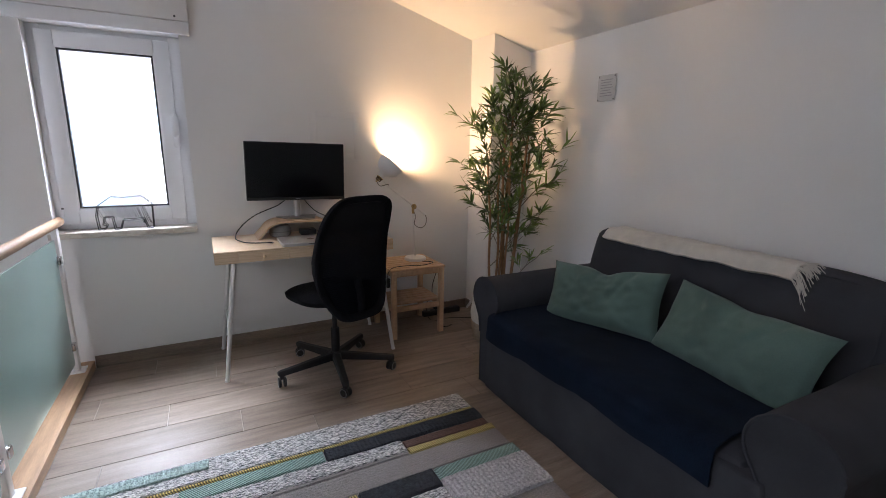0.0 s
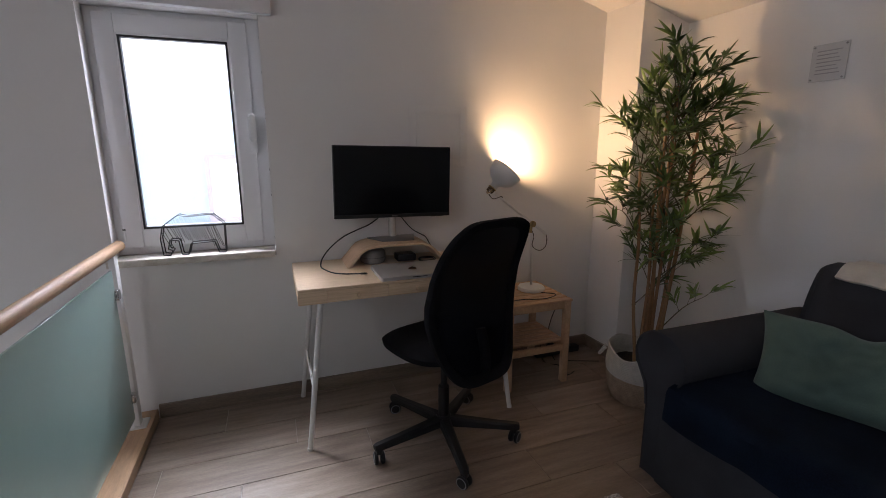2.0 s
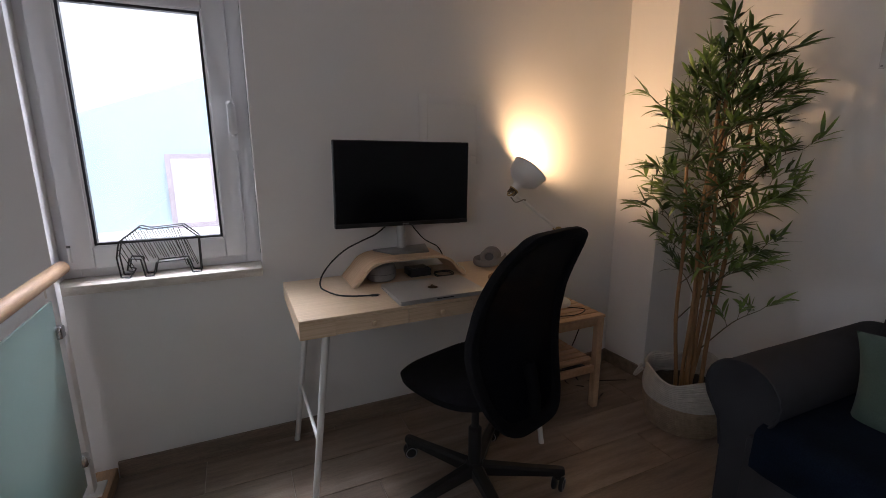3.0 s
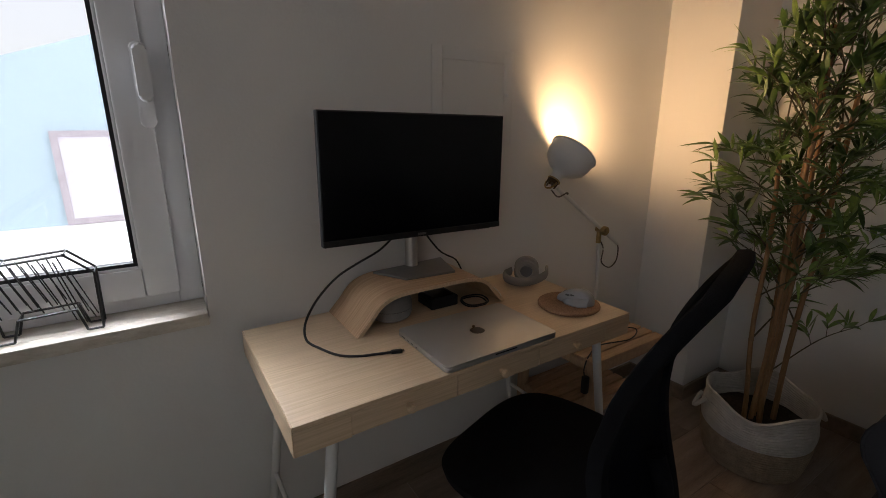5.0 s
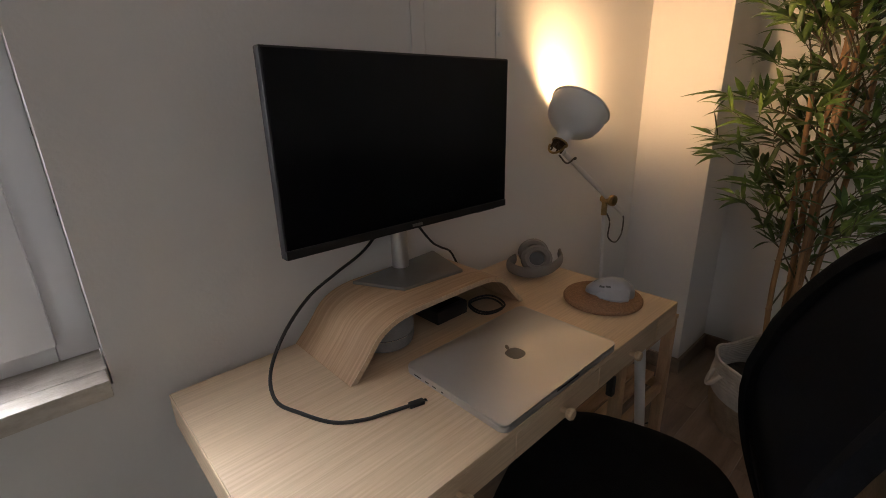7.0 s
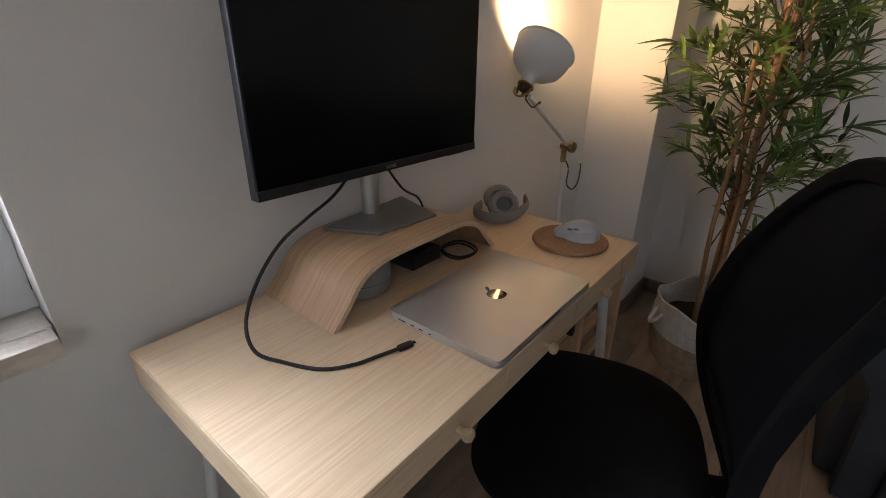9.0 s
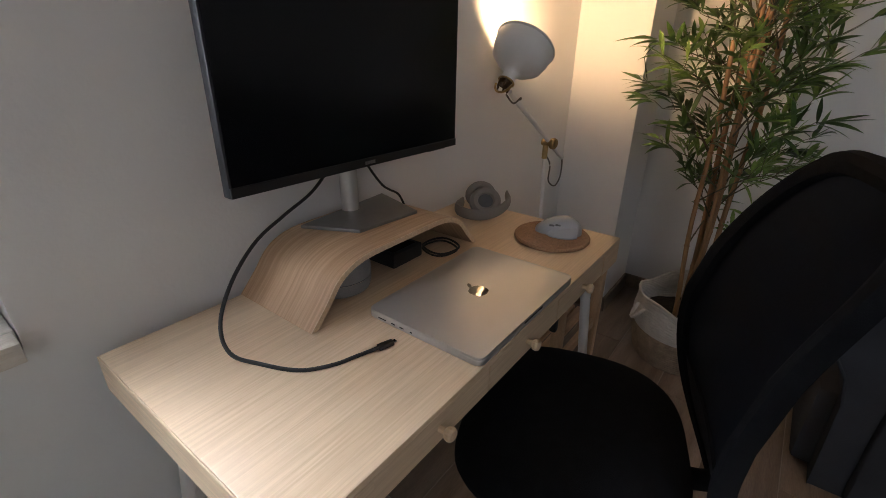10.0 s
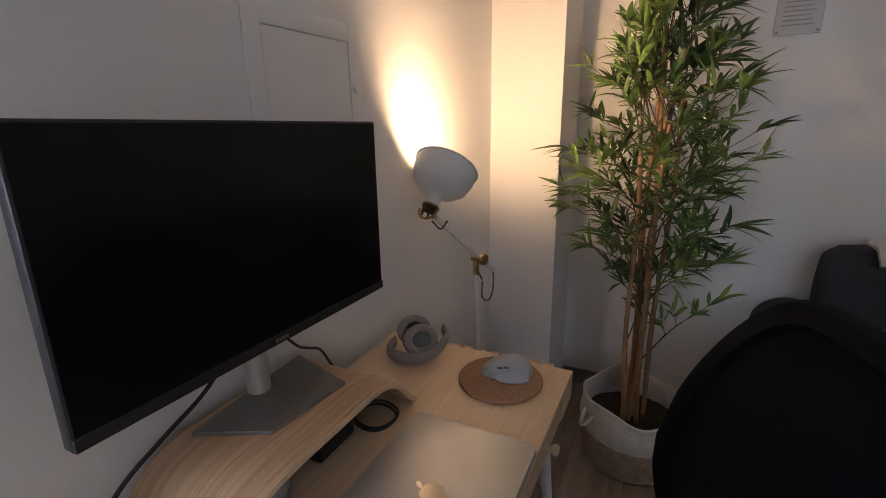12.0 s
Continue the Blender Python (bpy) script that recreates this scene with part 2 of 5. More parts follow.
# ---- mesh helpers ----
def box(bm, lo, hi, bevel=0.0, seg=2, m=None):
    c = [(a + b) / 2 for a, b in zip(lo, hi)]
    s = [abs(b - a) for a, b in zip(lo, hi)]
    r = bmesh.ops.create_cube(bm, size=1, matrix=Matrix.LocRotScale(c, None, s))
    vs = r["verts"]
    if bevel:
        es = list({e for v in vs for e in v.link_edges})
        r2 = bmesh.ops.bevel(bm, geom=es, offset=bevel, segments=seg, profile=0.5, affect="EDGES")
        vs = list({v for f in r2["faces"] for v in f.verts} | {v for v in vs if v.is_valid})
    if m is not None:
        bmesh.ops.transform(bm, matrix=m, verts=[v for v in vs if v.is_valid])
    return bm


def boxes(*items, bevel=0.0, seg=2):
    bm = bmesh.new()
    for lo, hi in items:
        box(bm, lo, hi, bevel, seg)
    return bm


def rod(bm, a, b, r0, r1=None, seg=12):
    a, b = Vector(a), Vector(b)
    d = b - a
    m = Matrix.Translation((a + b) / 2) @ d.to_track_quat("Z", "Y").to_matrix().to_4x4()
    bmesh.ops.create_cone(bm, cap_ends=True, segments=seg, radius1=r0, radius2=r0 if r1 is None else r1, depth=d.length, matrix=m)
    return bm


def smooth_line(pts, n=8):
    """Catmull-Rom line through a few points."""
    p = [Vector(q) for q in pts]
    p = [2 * p[0] - p[1]] + p + [2 * p[-1] - p[-2]]
    out = []
    for i in range(1, len(p) - 2):
        for k in range(n):
            t = k / n
            out.append(0.5 * ((2 * p[i]) + (p[i + 1] - p[i - 1]) * t + (2 * p[i - 1] - 5 * p[i] + 4 * p[i + 1] - p[i + 2]) * t * t
                              + (3 * p[i] - p[i - 1] - 3 * p[i + 1] + p[i + 2]) * t ** 3))
    return out + [p[-2]]


def tube(bm, pts, r, seg=8, taper=None):
    """Sweep a ring along a line."""
    pts = [Vector(p) for p in pts]
    rings, up = [], Vector((0.13, 0.21, 0.97))
    for i, p in enumerate(pts):
        d = (pts[min(i + 1, len(pts) - 1)] - pts[max(i - 1, 0)]).normalized()
        s = d.cross(up)
        s = s.normalized() if s.length > 1e-4 else d.cross(Vector((1, 0, 0))).normalized()
        u = s.cross(d)
        rr = r if taper is None else r + (taper - r) * i / (len(pts) - 1)
        rings.append([bm.verts.new(p + rr * (math.cos(2 * math.pi * k / seg) * s + math.sin(2 * math.pi * k / seg) * u)) for k in range(seg)])
    for a, b in zip(rings, rings[1:]):
        for k in range(seg):
            bm.faces.new((a[k], a[(k + 1) % seg], b[(k + 1) % seg], b[k]))
    bm.faces.new(rings[0][::-1]), bm.faces.new(rings[-1])
    return bm


def lathe(bm, profile, seg=32, m=None, close=False):
    """Spin (radius, height) pairs round z."""
    rings = []
    for r, z in profile:
        if r < 1e-6:
            rings.append([bm.verts.new((0, 0, z))])
        else:
            rings.append([bm.verts.new((r * math.cos(2 * math.pi * k / seg), r * math.sin(2 * math.pi * k / seg), z)) for k in range(seg)])
    for a, b in zip(rings, rings[1:]):
        for k in range(seg):
            q = [a[k % len(a)], a[(k + 1) % len(a)], b[(k + 1) % len(b)], b[k % len(b)]]
            q = [v for i, v in enumerate(q) if v not in q[:i]]
            if len(q) > 2:
                bm.faces.new(q)
    if m is not None:
        bmesh.ops.transform(bm, matrix=m, verts=[v for ring in rings for v in ring])
    return bm


def prism(bm, outline, z0, z1, m=None, bevel=0.0, seg=2):
    """Extrude a flat outline of (x, y) from z0 to z1."""
    lo = [bm.verts.new((x, y, z0)) for x, y in outline]
    hi = [bm.verts.new((x, y, z1)) for x, y in outline]
    n = len(lo)
    faces = [bm.faces.new(lo[::-1]), bm.faces.new(hi)] + [bm.faces.new((lo[i], lo[(i + 1) % n], hi[(i + 1) % n], hi[i])) for i in range(n)]
    vs = lo + hi
    if bevel:
        es = [e for f in faces[:2] for e in f.edges]
        r = bmesh.ops.bevel(bm, geom=es, offset=bevel, segments=seg, profile=0.5, affect="EDGES")
        vs = list({v for f in faces + r["faces"] if f.is_valid for v in f.verts})
    if m is not None:
        bmesh.ops.transform(bm, matrix=m, verts=vs)
    return bm


def round_rect(w, d, r, n=6, cx=0.0, cy=0.0):
    pts = []
    for sx, sy, a0 in ((1, 1, 0), (-1, 1, 90), (-1, -1, 180), (1, -1, 270)):
        for k in range(n + 1):
            a = radians(a0 + 90 * k / n)
            pts.append((cx + sx * (w / 2 - r) + r * math.cos(a), cy + sy * (d / 2 - r) + r * math.sin(a)))
    return pts


def grid(bm, nu, nv, fn, closed_u=False):
    """A sheet of (nu+1) x (nv+1) points fn(u, v), u and v from 0 to 1."""
    rows = [[bm.verts.new(fn(i / nu, j / nv)) for i in range(nu if closed_u else nu + 1)] for j in range(nv + 1)]
    n = len(rows[0])
    for a, b in zip(rows, rows[1:]):
        for i in range(n if closed_u else n - 1):
            bm.faces.new((a[i], a[(i + 1) % n], b[(i + 1) % n], b[i]))
    return bm


def mesh_ob(name, bm, material, smooth=True, thick=0.0):
    if thick:
        bmesh.ops.recalc_face_normals(bm, faces=bm.faces)
        bmesh.ops.solidify(bm, geom=bm.faces[:], thickness=thick)
    bmesh.ops.recalc_face_normals(bm, faces=bm.faces)
    me = bpy.data.meshes.new(name)
    bm.to_mesh(me)
    bm.free()
    me.materials.append(material)
    if smooth:
        me.shade_smooth()
        me.set_sharp_from_angle(angle=radians(38))
    return new(name, me)


def thing(name, label, category, at, group="", kind=""):
    ob = new(name)
    ob.location = at
    ob.empty_display_size = 0.05
    return tagged(ob, label, category, group, kind)


def part(name, bm, material, parent, label="", smooth=True, thick=0.0):
    ob = mesh_ob(name, bm, material, smooth, thick)
    ob.parent = parent
    if parent.type == "EMPTY":
        ob.matrix_parent_inverse = Matrix.Translation(parent.location).inverted()
    return tagged(ob, label)


def single(name, bm, material, label, category, group="", kind="", smooth=True, thick=0.0):
    return tagged(mesh_ob(name, bm, material, smooth, thick), label, category, group, kind)


def structure(name, bm, material, label="", smooth=False):
    return tagged(mesh_ob(name, bm, material, smooth), label, kind="structure")


# ---- structure ----
FZ = -0.012           # floor level
WY = 3.275            # inner face of the window wall
WX = 2.335            # inner face of the sofa wall
LX, BY = -2.3, -1.7   # far sides, never in view
OX0, OX1, OZ0, OZ1 = -0.678, 0.026, 0.785, 1.922   # window opening


def ceil_z(x):
    return 2.018 + (WX - x) * 0.281


structure("wall_north", boxes(((LX, WY, -2.2), (OX0, WY + 0.15, 3.6)), ((OX1, WY, -2.2), (WX + 0.25, WY + 0.15, 3.6)),
                              ((OX0, WY, -2.2), (OX1, WY + 0.15, OZ0)), ((OX0, WY, OZ1), (OX1, WY + 0.15, 3.6))), PLASTER, "white plastered wall")
structure("wall_east", boxes(((WX, BY, -0.3), (WX + 0.25, WY, 2.4))), PLASTER, "white plastered wall")
structure("wall_south", boxes(((LX, BY - 0.2, -2.2), (WX, BY, 3.6))), PLASTER, "white plastered wall")
structure("wall_west", boxes(((LX - 0.2, BY, -2.2), (LX, -0.55, 3.6)), ((LX - 0.2, 0.95, -2.2), (LX, WY, 3.6)),
                             ((LX - 0.2, -0.55, -2.2), (LX, 0.95, 1.35)), ((LX - 0.2, -0.55, 2.65), (LX, 0.95, 3.6))), PLASTER, "white plastered wall")
bm = bmesh.new()
prism(bm, [(2.004, 2.984), (WX, 2.984), (WX, WY), (1.992, WY)], FZ, 2.3)
structure("pillar_wall", bm, PLASTER, "white plastered chimney breast in the corner")
bm = bmesh.new()
grid(bm, 12, 8, lambda u, v: (LX - 0.2 + u * (WX + 0.45 - LX), BY - 0.2 + v * (WY + 0.47 - BY), ceil_z(LX - 0.2 + u * (WX + 0.45 - LX))))
for v in list(bmesh.ops.extrude_face_region(bm, geom=bm.faces[:])["geom"]):
    if isinstance(v, bmesh.types.BMVert):
        v.co.z += 0.2
structure("ceiling", bm, CEIL, "sloping white ceiling")
floor = structure("floor", boxes(((-0.59, BY, FZ - 0.25), (WX, WY, FZ - 0.003))), GROUT, "oak-look tiled floor")
structure("stairwell_floor", boxes(((LX, BY, -2.3), (-0.6, WY, -2.2))), GROUT)
structure("ground", boxes(((-60, WY + 0.3, -3.2), (60, 90, -3.0))), FACADE_WHITE, "pale ground outside")

base = structure("baseboard", boxes(((-0.585, WY - 0.013, FZ), (1.979, WY, 0.062)),
                                    ((2.004, 2.971, FZ), (WX, 2.984, 0.062)), ((WX - 0.013, BY, FZ), (WX, 2.971, 0.062)), bevel=0.002, seg=1), SKIRT, "brown oak-look skirting")
bm = bmesh.new()
prism(bm, [(1.991, 2.971), (2.004, 2.971), (2.004, 2.984), (1.992, WY - 0.0005), (1.979, WY - 0.0005)], FZ, 0.062)
structure("baseboard_side", bm, SKIRT, "brown oak-look skirting")
structure("stair_kerb", boxes(((-0.735, BY, FZ - 0.28), (-0.59, WY - 0.001, 0.036)), bevel=0.004), OAK, "oak edging board along the stairwell")

# ---- window ----
win = thing("window_1", "white plastic window, shut, with a black gasket", "window", (-0.32, 3.4, OZ0), kind="structure")
FY0, FY1 = 3.356, 3.42


def ring(x0, x1, z0, z1, w, y0, y1, bevel=0.0):
    bm = bmesh.new()
    for lo, hi in (((x0, y0, z0), (x0 + w, y1, z1)), ((x1 - w, y0, z0), (x1, y1, z1)), ((x0 + w, y0, z0), (x1 - w, y1, z0 + w)), ((x0 + w, y0, z1 - w), (x1 - w, y1, z1))):
        box(bm, lo, hi, bevel)
    return bm


part("window_frame", ring(OX0, OX1, 0.82, OZ1, 0.060, FY0, FY1, 0.003), PVC, win)
sash = part("sash", ring(-0.645, -0.030, 0.856, 1.896, 0.080, 3.335, 3.39, 0.006), PVC, win)
part("glazing_bead", ring(-0.568, -0.107, 0.933, 1.819, 0.010, 3.3385, 3.352, 0.003), PVC, sash)
part("gasket", ring(-0.559, -0.116, 0.942, 1.810, 0.010, 3.341, 3.37), RUBBER, sash)
pane = part("pane", boxes(((-0.552, 3.346, 0.949), (-0.123, 3.354, 1.803))), GLASS, sash, smooth=False)
pane.visible_shadow = False
bm = bmesh.new()
prism(bm, round_rect(0.036, 0.20, 0.0175), 0, 0.012, pose(-0.040, 3.337, 1.392, 90, 0, 0), 0.003)
plate = part("handle_plate", bm, PVC, sash)
bm = bmesh.new()
prism(bm, round_rect(0.030, 0.132, 0.0145), 0, 0.016, pose(-0.038, 3.309, 1.418, 90, 0, 3), 0.006, 3)
rod(bm, (-0.039, 3.34, 1.372), (-0.038, 3.302, 1.372), 0.0115)
part("handle", bm, PVC, sash)
bm = bmesh.new()
rod(bm, (-0.638, 3.335, 0.885), (-0.638, 3.335, 0.942), 0.006)
part("hinge", bm, PVC, sash)
bm = bmesh.new()
rod(bm, (-0.638, 3.335, 0.942), (-0.638, 3.335, 0.950), 0.0064)
part("hinge_cap", bm, DARK_GREY, sash)
# crumbled sealant along the joint between the frame and the reveal
bm = bmesh.new()
seal = random.Random(3)
for k in range(9):
    z = 0.84 + 1.0 * seal.random()
    box(bm, (OX1 - 0.0015, FY0 - 0.002, z), (OX1 - 0.0005, FY0 + 0.001, z + seal.uniform(0.005, 0.02)))
tagged(part("sealant", bm, DARK_GREY, win, "dark crumbled sealant", smooth=False), kind="stuff")
part("window_sill", boxes(((-0.70, 3.228, OZ0), (0.021, WY, 0.818)), ((OX0 + 0.002, WY, OZ0 + 0.002), (OX1 - 0.002, 3.41, 0.818)), bevel=0.002), STONE, win, "speckled beige stone sill")
shutter = thing("shutter_box", "white roller shutter box over the window", "shutter box", (-0.33, WY, 1.915), kind="structure")
part("box_face", boxes(((-1.02, 3.222, 1.992), (0.084, WY, 2.135)), bevel=0.004), PLASTER, shutter, smooth=True)
part("lower_lip", boxes(((-1.02, 3.232, 1.9225), (0.084, WY, 1.990)), bevel=0.003), PVC, shutter, smooth=True)
bm = bmesh.new()
rod(bm, (0.018, 3.226, 2.012), (0.018, 3.219, 2.012), 0.006)
single("screw_cap", bm, DARK_GREY, "small dark screw head on the white shutter box", "screw")

# ---- outside ----
house = thing("neighbour_house", "pale blue rendered house with a mauve-framed window", "house", (-0.3, 7.3, -3.0))
bm = bmesh.new()
prism(bm, [(-4.6, -3.0), (4.5, -3.0), (4.5, 3.6), (3.4, 3.35), (-4.6, 0.57)], 0, 5.0, Matrix.Translation((0, 12.3, 0)) @ pose(0, 0, 0, 90, 0, 0))
part("wall", bm, FACADE, house, smooth=False)
part("plinth_wall", boxes(((-4.65, 7.0, -3.0), (4.5, 7.298, 0.40))), FACADE_WHITE, house, "white rendered terrace wall", smooth=False)
hw = part("window", ring(-0.735, -0.23, 0.405, 1.245, 0.055, 7.25, 7.33), FACADE_FRAME, house, smooth=False)
part("inner_frame", ring(-0.68, -0.285, 0.46, 1.19, 0.06, 7.262, 7.31), FACADE_INNER, hw, smooth=False)
# glass pane stood in for by a flat white panel
part("pane", boxes(((-0.62, 7.27, 0.52), (-0.345, 7.296, 1.13))), FACADE_WHITE, hw, "plain white window pane", smooth=False)

# ---- stair railing ----
rail = thing("stair_railing", "white railing with oak handrail and frosted green glass", "railing", (-0.665, 2.0, 0.036))
bm = bmesh.new()
rod(bm, (-0.648, BY + 0.002, 0.884), (-0.648, 3.262, 0.884), 0.025, seg=24)
part("handrail", bm, OAK, rail, "varnished oak handrail")
for py in (3.150, 2.05, 0.95, -0.15, -1.25):
    bm = boxes(((-0.661, py - 0.024, 0.036), (-0.635, py + 0.024, 0.862)), bevel=0.003)
    box(bm, (-0.688, py - 0.045, 0.036), (-0.608, py + 0.045, 0.044), 0.002)
    part("post", bm, WHITE_METAL, rail)
    for pz in (0.200, 0.695):
        for s in (-1, 1):
            if py > 3 and s > 0:
                continue
            bm = boxes(((-0.669, py + s * 0.024, pz - 0.023), (-0.627, py + s * 0.062, pz + 0.023)), bevel=0.008, seg=3)
            part("clamp", bm, CHROME, rail, "chrome glass clamp")
for y0, y1 in ((2.095, 3.105), (0.995, 2.005), (-0.105, 0.905), (-1.205, -0.195)):
    gp = part("glass_panel", boxes(((-0.652, y0, 0.095), (-0.644, y1, 0.808)), bevel=0.001, seg=1), BALUSTER_GLASS, rail, "frosted green glass panel")
    gp.visible_shadow = False

# ---- desk ----
DX0, DX1, DY0, DY1, DZ = 0.10, 1.12, 2.73, 3.235, 0.745
desk = thing("desk", "bamboo desk with small drawers and white tube legs", "desk", (0.6, 2.98, FZ))
bm = boxes(((DX0, DY0, DZ - 0.068), (DX0 + 0.117, DY1, DZ - 0.012)), ((DX1 - 0.108, DY0, DZ - 0.068), (DX1, DY1, DZ - 0.012)),
           ((DX0 + 0.117, DY0 + 0.02, DZ - 0.068), (DX1 - 0.108, DY1, DZ - 0.062)), ((DX0 + 0.117, DY1 - 0.012, DZ - 0.062), (DX1 - 0.108, DY1, DZ - 0.012)))
part("carcass", bm, BAMBOO, desk, smooth=False)
part("desktop", boxes(((DX0, DY0, DZ - 0.012), (DX1, DY1, DZ)), bevel=0.0015), BAMBOO, desk)
part("edge_band", boxes(((DX0 - 0.003, DY0, DZ - 0.068), (DX0, DY1, DZ - 0.0005)), bevel=0.001, seg=1), BAMBOO_EDGE, desk)
for x0, x1 in ((0.2175, 0.4820), (0.4835, 0.7460), (0.7475, 1.0115)):
    d = part("drawer", boxes(((x0, DY0 + 0.0015, DZ - 0.067), (x1, DY0 + 0.016, DZ - 0.0135)), bevel=0.0012, seg=1), BAMBOO, desk)
    bm = bmesh.new()
    lathe(bm, [(0, 0), (0.0055, 0), (0.0055, 0.010), (0.0105, 0.014), (0.0115, 0.020), (0.009, 0.0245), (0, 0.0255)], 20, pose((x0 + x1) / 2, DY0 + 0.0015, DZ - 0.040, 90, 0, 0))
    part("knob", bm, BAMBOO_EDGE, d)
for lx, fx in ((0.192, 0.106), (1.028, 1.118)):
    ends = []
    for ty, fy in ((2.775, 2.744), (3.205, 3.232)):
        bm = bmesh.new()
        rod(bm, (fx, fy, FZ), (lx, ty, DZ - 0.068), 0.0115, 0.0135, 16)
        lg = part("leg", bm, WHITE_METAL, desk)
        bm = bmesh.new()
        rod(bm, (fx, fy, FZ - 0.0005), (fx, fy, FZ + 0.012), 0.0130, 0.0125, 16)
        part("foot_cap", bm, WHITE_METAL, lg)
        ends.append(Vector((fx, fy, FZ)).lerp(Vector((lx, ty, DZ - 0.068)), 0.40))
    bm = bmesh.new()
    rod(bm, ends[0], ends[1], 0.007)
    part("crossbar", bm, WHITE_METAL, desk)

# ---- monitor riser ----
riser = thing("monitor_riser", "bent bamboo plywood monitor riser on the desk", "monitor stand", (0.64, 3.13, DZ))
top_z, tk = 0.850, 0.011
half = [(0.347, DZ + 0.001), (0.384, 0.785), (0.413, 0.819), (0.442, 0.837), (0.478, 0.847), (0.525, top_z), (0.605, top_z)]
outer = [Vector((x, 0, z)) for x, z in half] + [Vector((1.210 - x, 0, z)) for x, z in half[-2::-1]]
outer = smooth_line(outer, 5)
bm = bmesh.new()
inner = []
for i, p in enumerate(outer):
    d = (outer[min(i + 1, len(outer) - 1)] - outer[max(i - 1, 0)]).normalized()
    q = p + tk * Vector((d.z, 0, -d.x))
    inner.append((q.x, max(q.z, DZ + 0.001)))
prof = [(p.x, p.z) for p in outer] + inner[::-1]
n = len(outer)
m2 = len(prof)


def bent(bm, y0, y1):
    va = [[bm.verts.new((x, y, z)) for x, z in prof] for y in (y0, y1)]
    for i in range(m2):
        bm.faces.new((va[0][i], va[0][(i + 1) % m2], va[1][(i + 1) % m2], va[1][i]))
    for i in range(n - 1):
        for row in va:
            bm.faces.new((row[i], row[i + 1], row[m2 - 2 - i], row[m2 - 1 - i]))
    return bm


part("bent_shell", bent(bm, 3.0135, 3.234), VENEER, riser)
part("cut_edge", bent(bmesh.new(), 3.012, 3.0135), BAMBOO_EDGE, riser, "paler cut plywood edge")

# ---- monitor ----
mon = thing("monitor", "large black flat monitor, switched off, on a silver stand", "monitor", (0.665, 3.17, top_z))
MX0, MX1, MZ0, MZ1, MY = 0.3145, 0.9285, 0.9690, 1.3325, 3.129
shell = part("housing", boxes(((MX0, MY + 0.002, MZ0), (MX1, MY + 0.024, MZ1)), bevel=0.003), BLACK_PLASTIC, mon)
part("back_cover", boxes(((MX0 + 0.1, MY + 0.022, MZ0 + 0.06), (MX1 - 0.1, MY + 0.052, MZ1 - 0.08)), bevel=0.012, seg=3), BLACK_PLASTIC, mon)
part("screen", boxes(((MX0 + 0.004, MY, MZ0 + 0.019), (MX1 - 0.004, MY + 0.004, MZ1 - 0.004))), SCREEN, mon, "black glossy screen", smooth=False)
part("chin", boxes(((MX0 + 0.001, MY - 0.0015, MZ0 + 0.001), (MX1 - 0.001, MY + 0.004, MZ0 + 0.0185)), bevel=0.001, seg=1), BLACK_PLASTIC, mon)
bm = bmesh.new()
for k in range(4):
    box(bm, (0.608 + k * 0.0075, MY - 0.003, MZ0 + 0.006), (0.6135 + k * 0.0075, MY - 0.001, MZ0 + 0.0125))
part("badge", bm, STAND, shell, "small silver badge", smooth=False)
bm = bmesh.new()
for k in range(5):
    box(bm, (0.825 + k * 0.014, MY + 0.006, MZ0 - 0.0025), (0.834 + k * 0.014, MY + 0.012, MZ0 + 0.001))
part("buttons", bm, BLACK_PLASTIC, shell, smooth=False)
lean = Matrix.Translation((0, MY, MZ0)) @ Matrix.Rotation(radians(-0.3), 4, "X") @ Matrix.Translation((0, -MY, -MZ0))
lean = Matrix.Translation((0.62, 0, 1.15)) @ Matrix.Rotation(radians(0.95), 4, "Y") @ Matrix.Translation((-0.62, 0, -1.15)) @ lean
for o in mon.children_recursive:
    o.data.transform(lean)
bm = bmesh.new()
rod(bm, (0.623, 3.205, top_z + 0.006), (0.623, 3.205, 1.14), 0.0205, seg=28)
part("stand_pole", bm, SILVER, mon, "brushed silver pole")
bm = bmesh.new()
prism(bm, [(0.545, 3.092), (0.709, 3.077), (0.752, 3.231), (0.487, 3.207)], top_z, top_z + 0.008, None, 0.0018)
part("stand_foot", bm, STAND, mon, "flat silver foot")

# ---- laptop ----
LX0, LX1, LY0, LY1 = 0.452, 0.808, 2.731, 2.979
lap = thing("laptop", "closed silver aluminium laptop on the desk", "laptop", (0.656, 2.85, DZ))
cx, cy = (LX0 + LX1) / 2, (LY0 + LY1) / 2
bm = bmesh.new()
prism(bm, round_rect(LX1 - LX0, LY1 - LY0, 0.012, 6, cx, cy), DZ + 0.0012, DZ + 0.0112, None, 0.002)
lbody = part("body", bm, SILVER, lap)
bm = bmesh.new()
prism(bm, round_rect(LX1 - LX0, LY1 - LY0, 0.012, 6, cx, cy), DZ + 0.0118, DZ + 0.0172, None, 0.0018)
part("lid", bm, SILVER, lap)
for fx in (LX0 + 0.03, LX1 - 0.03):
    for fy in (LY0 + 0.03, LY1 - 0.03):
        bm = bmesh.new()
        rod(bm, (fx, fy, DZ), (fx, fy, DZ + 0.0016), 0.009)
        part("rubber_foot", bm, BLACK_PLASTIC, lap)
bm = bmesh.new()
prism(bm, [(0.022 * math.cos(a) * (1 - 0.12 * math.cos(2 * a)), 0.019 * math.sin(a)) for a in [2 * math.pi * k / 24 for k in range(24)]], 0, 0.0004, pose(cx, cy - 0.002, DZ + 0.0172))
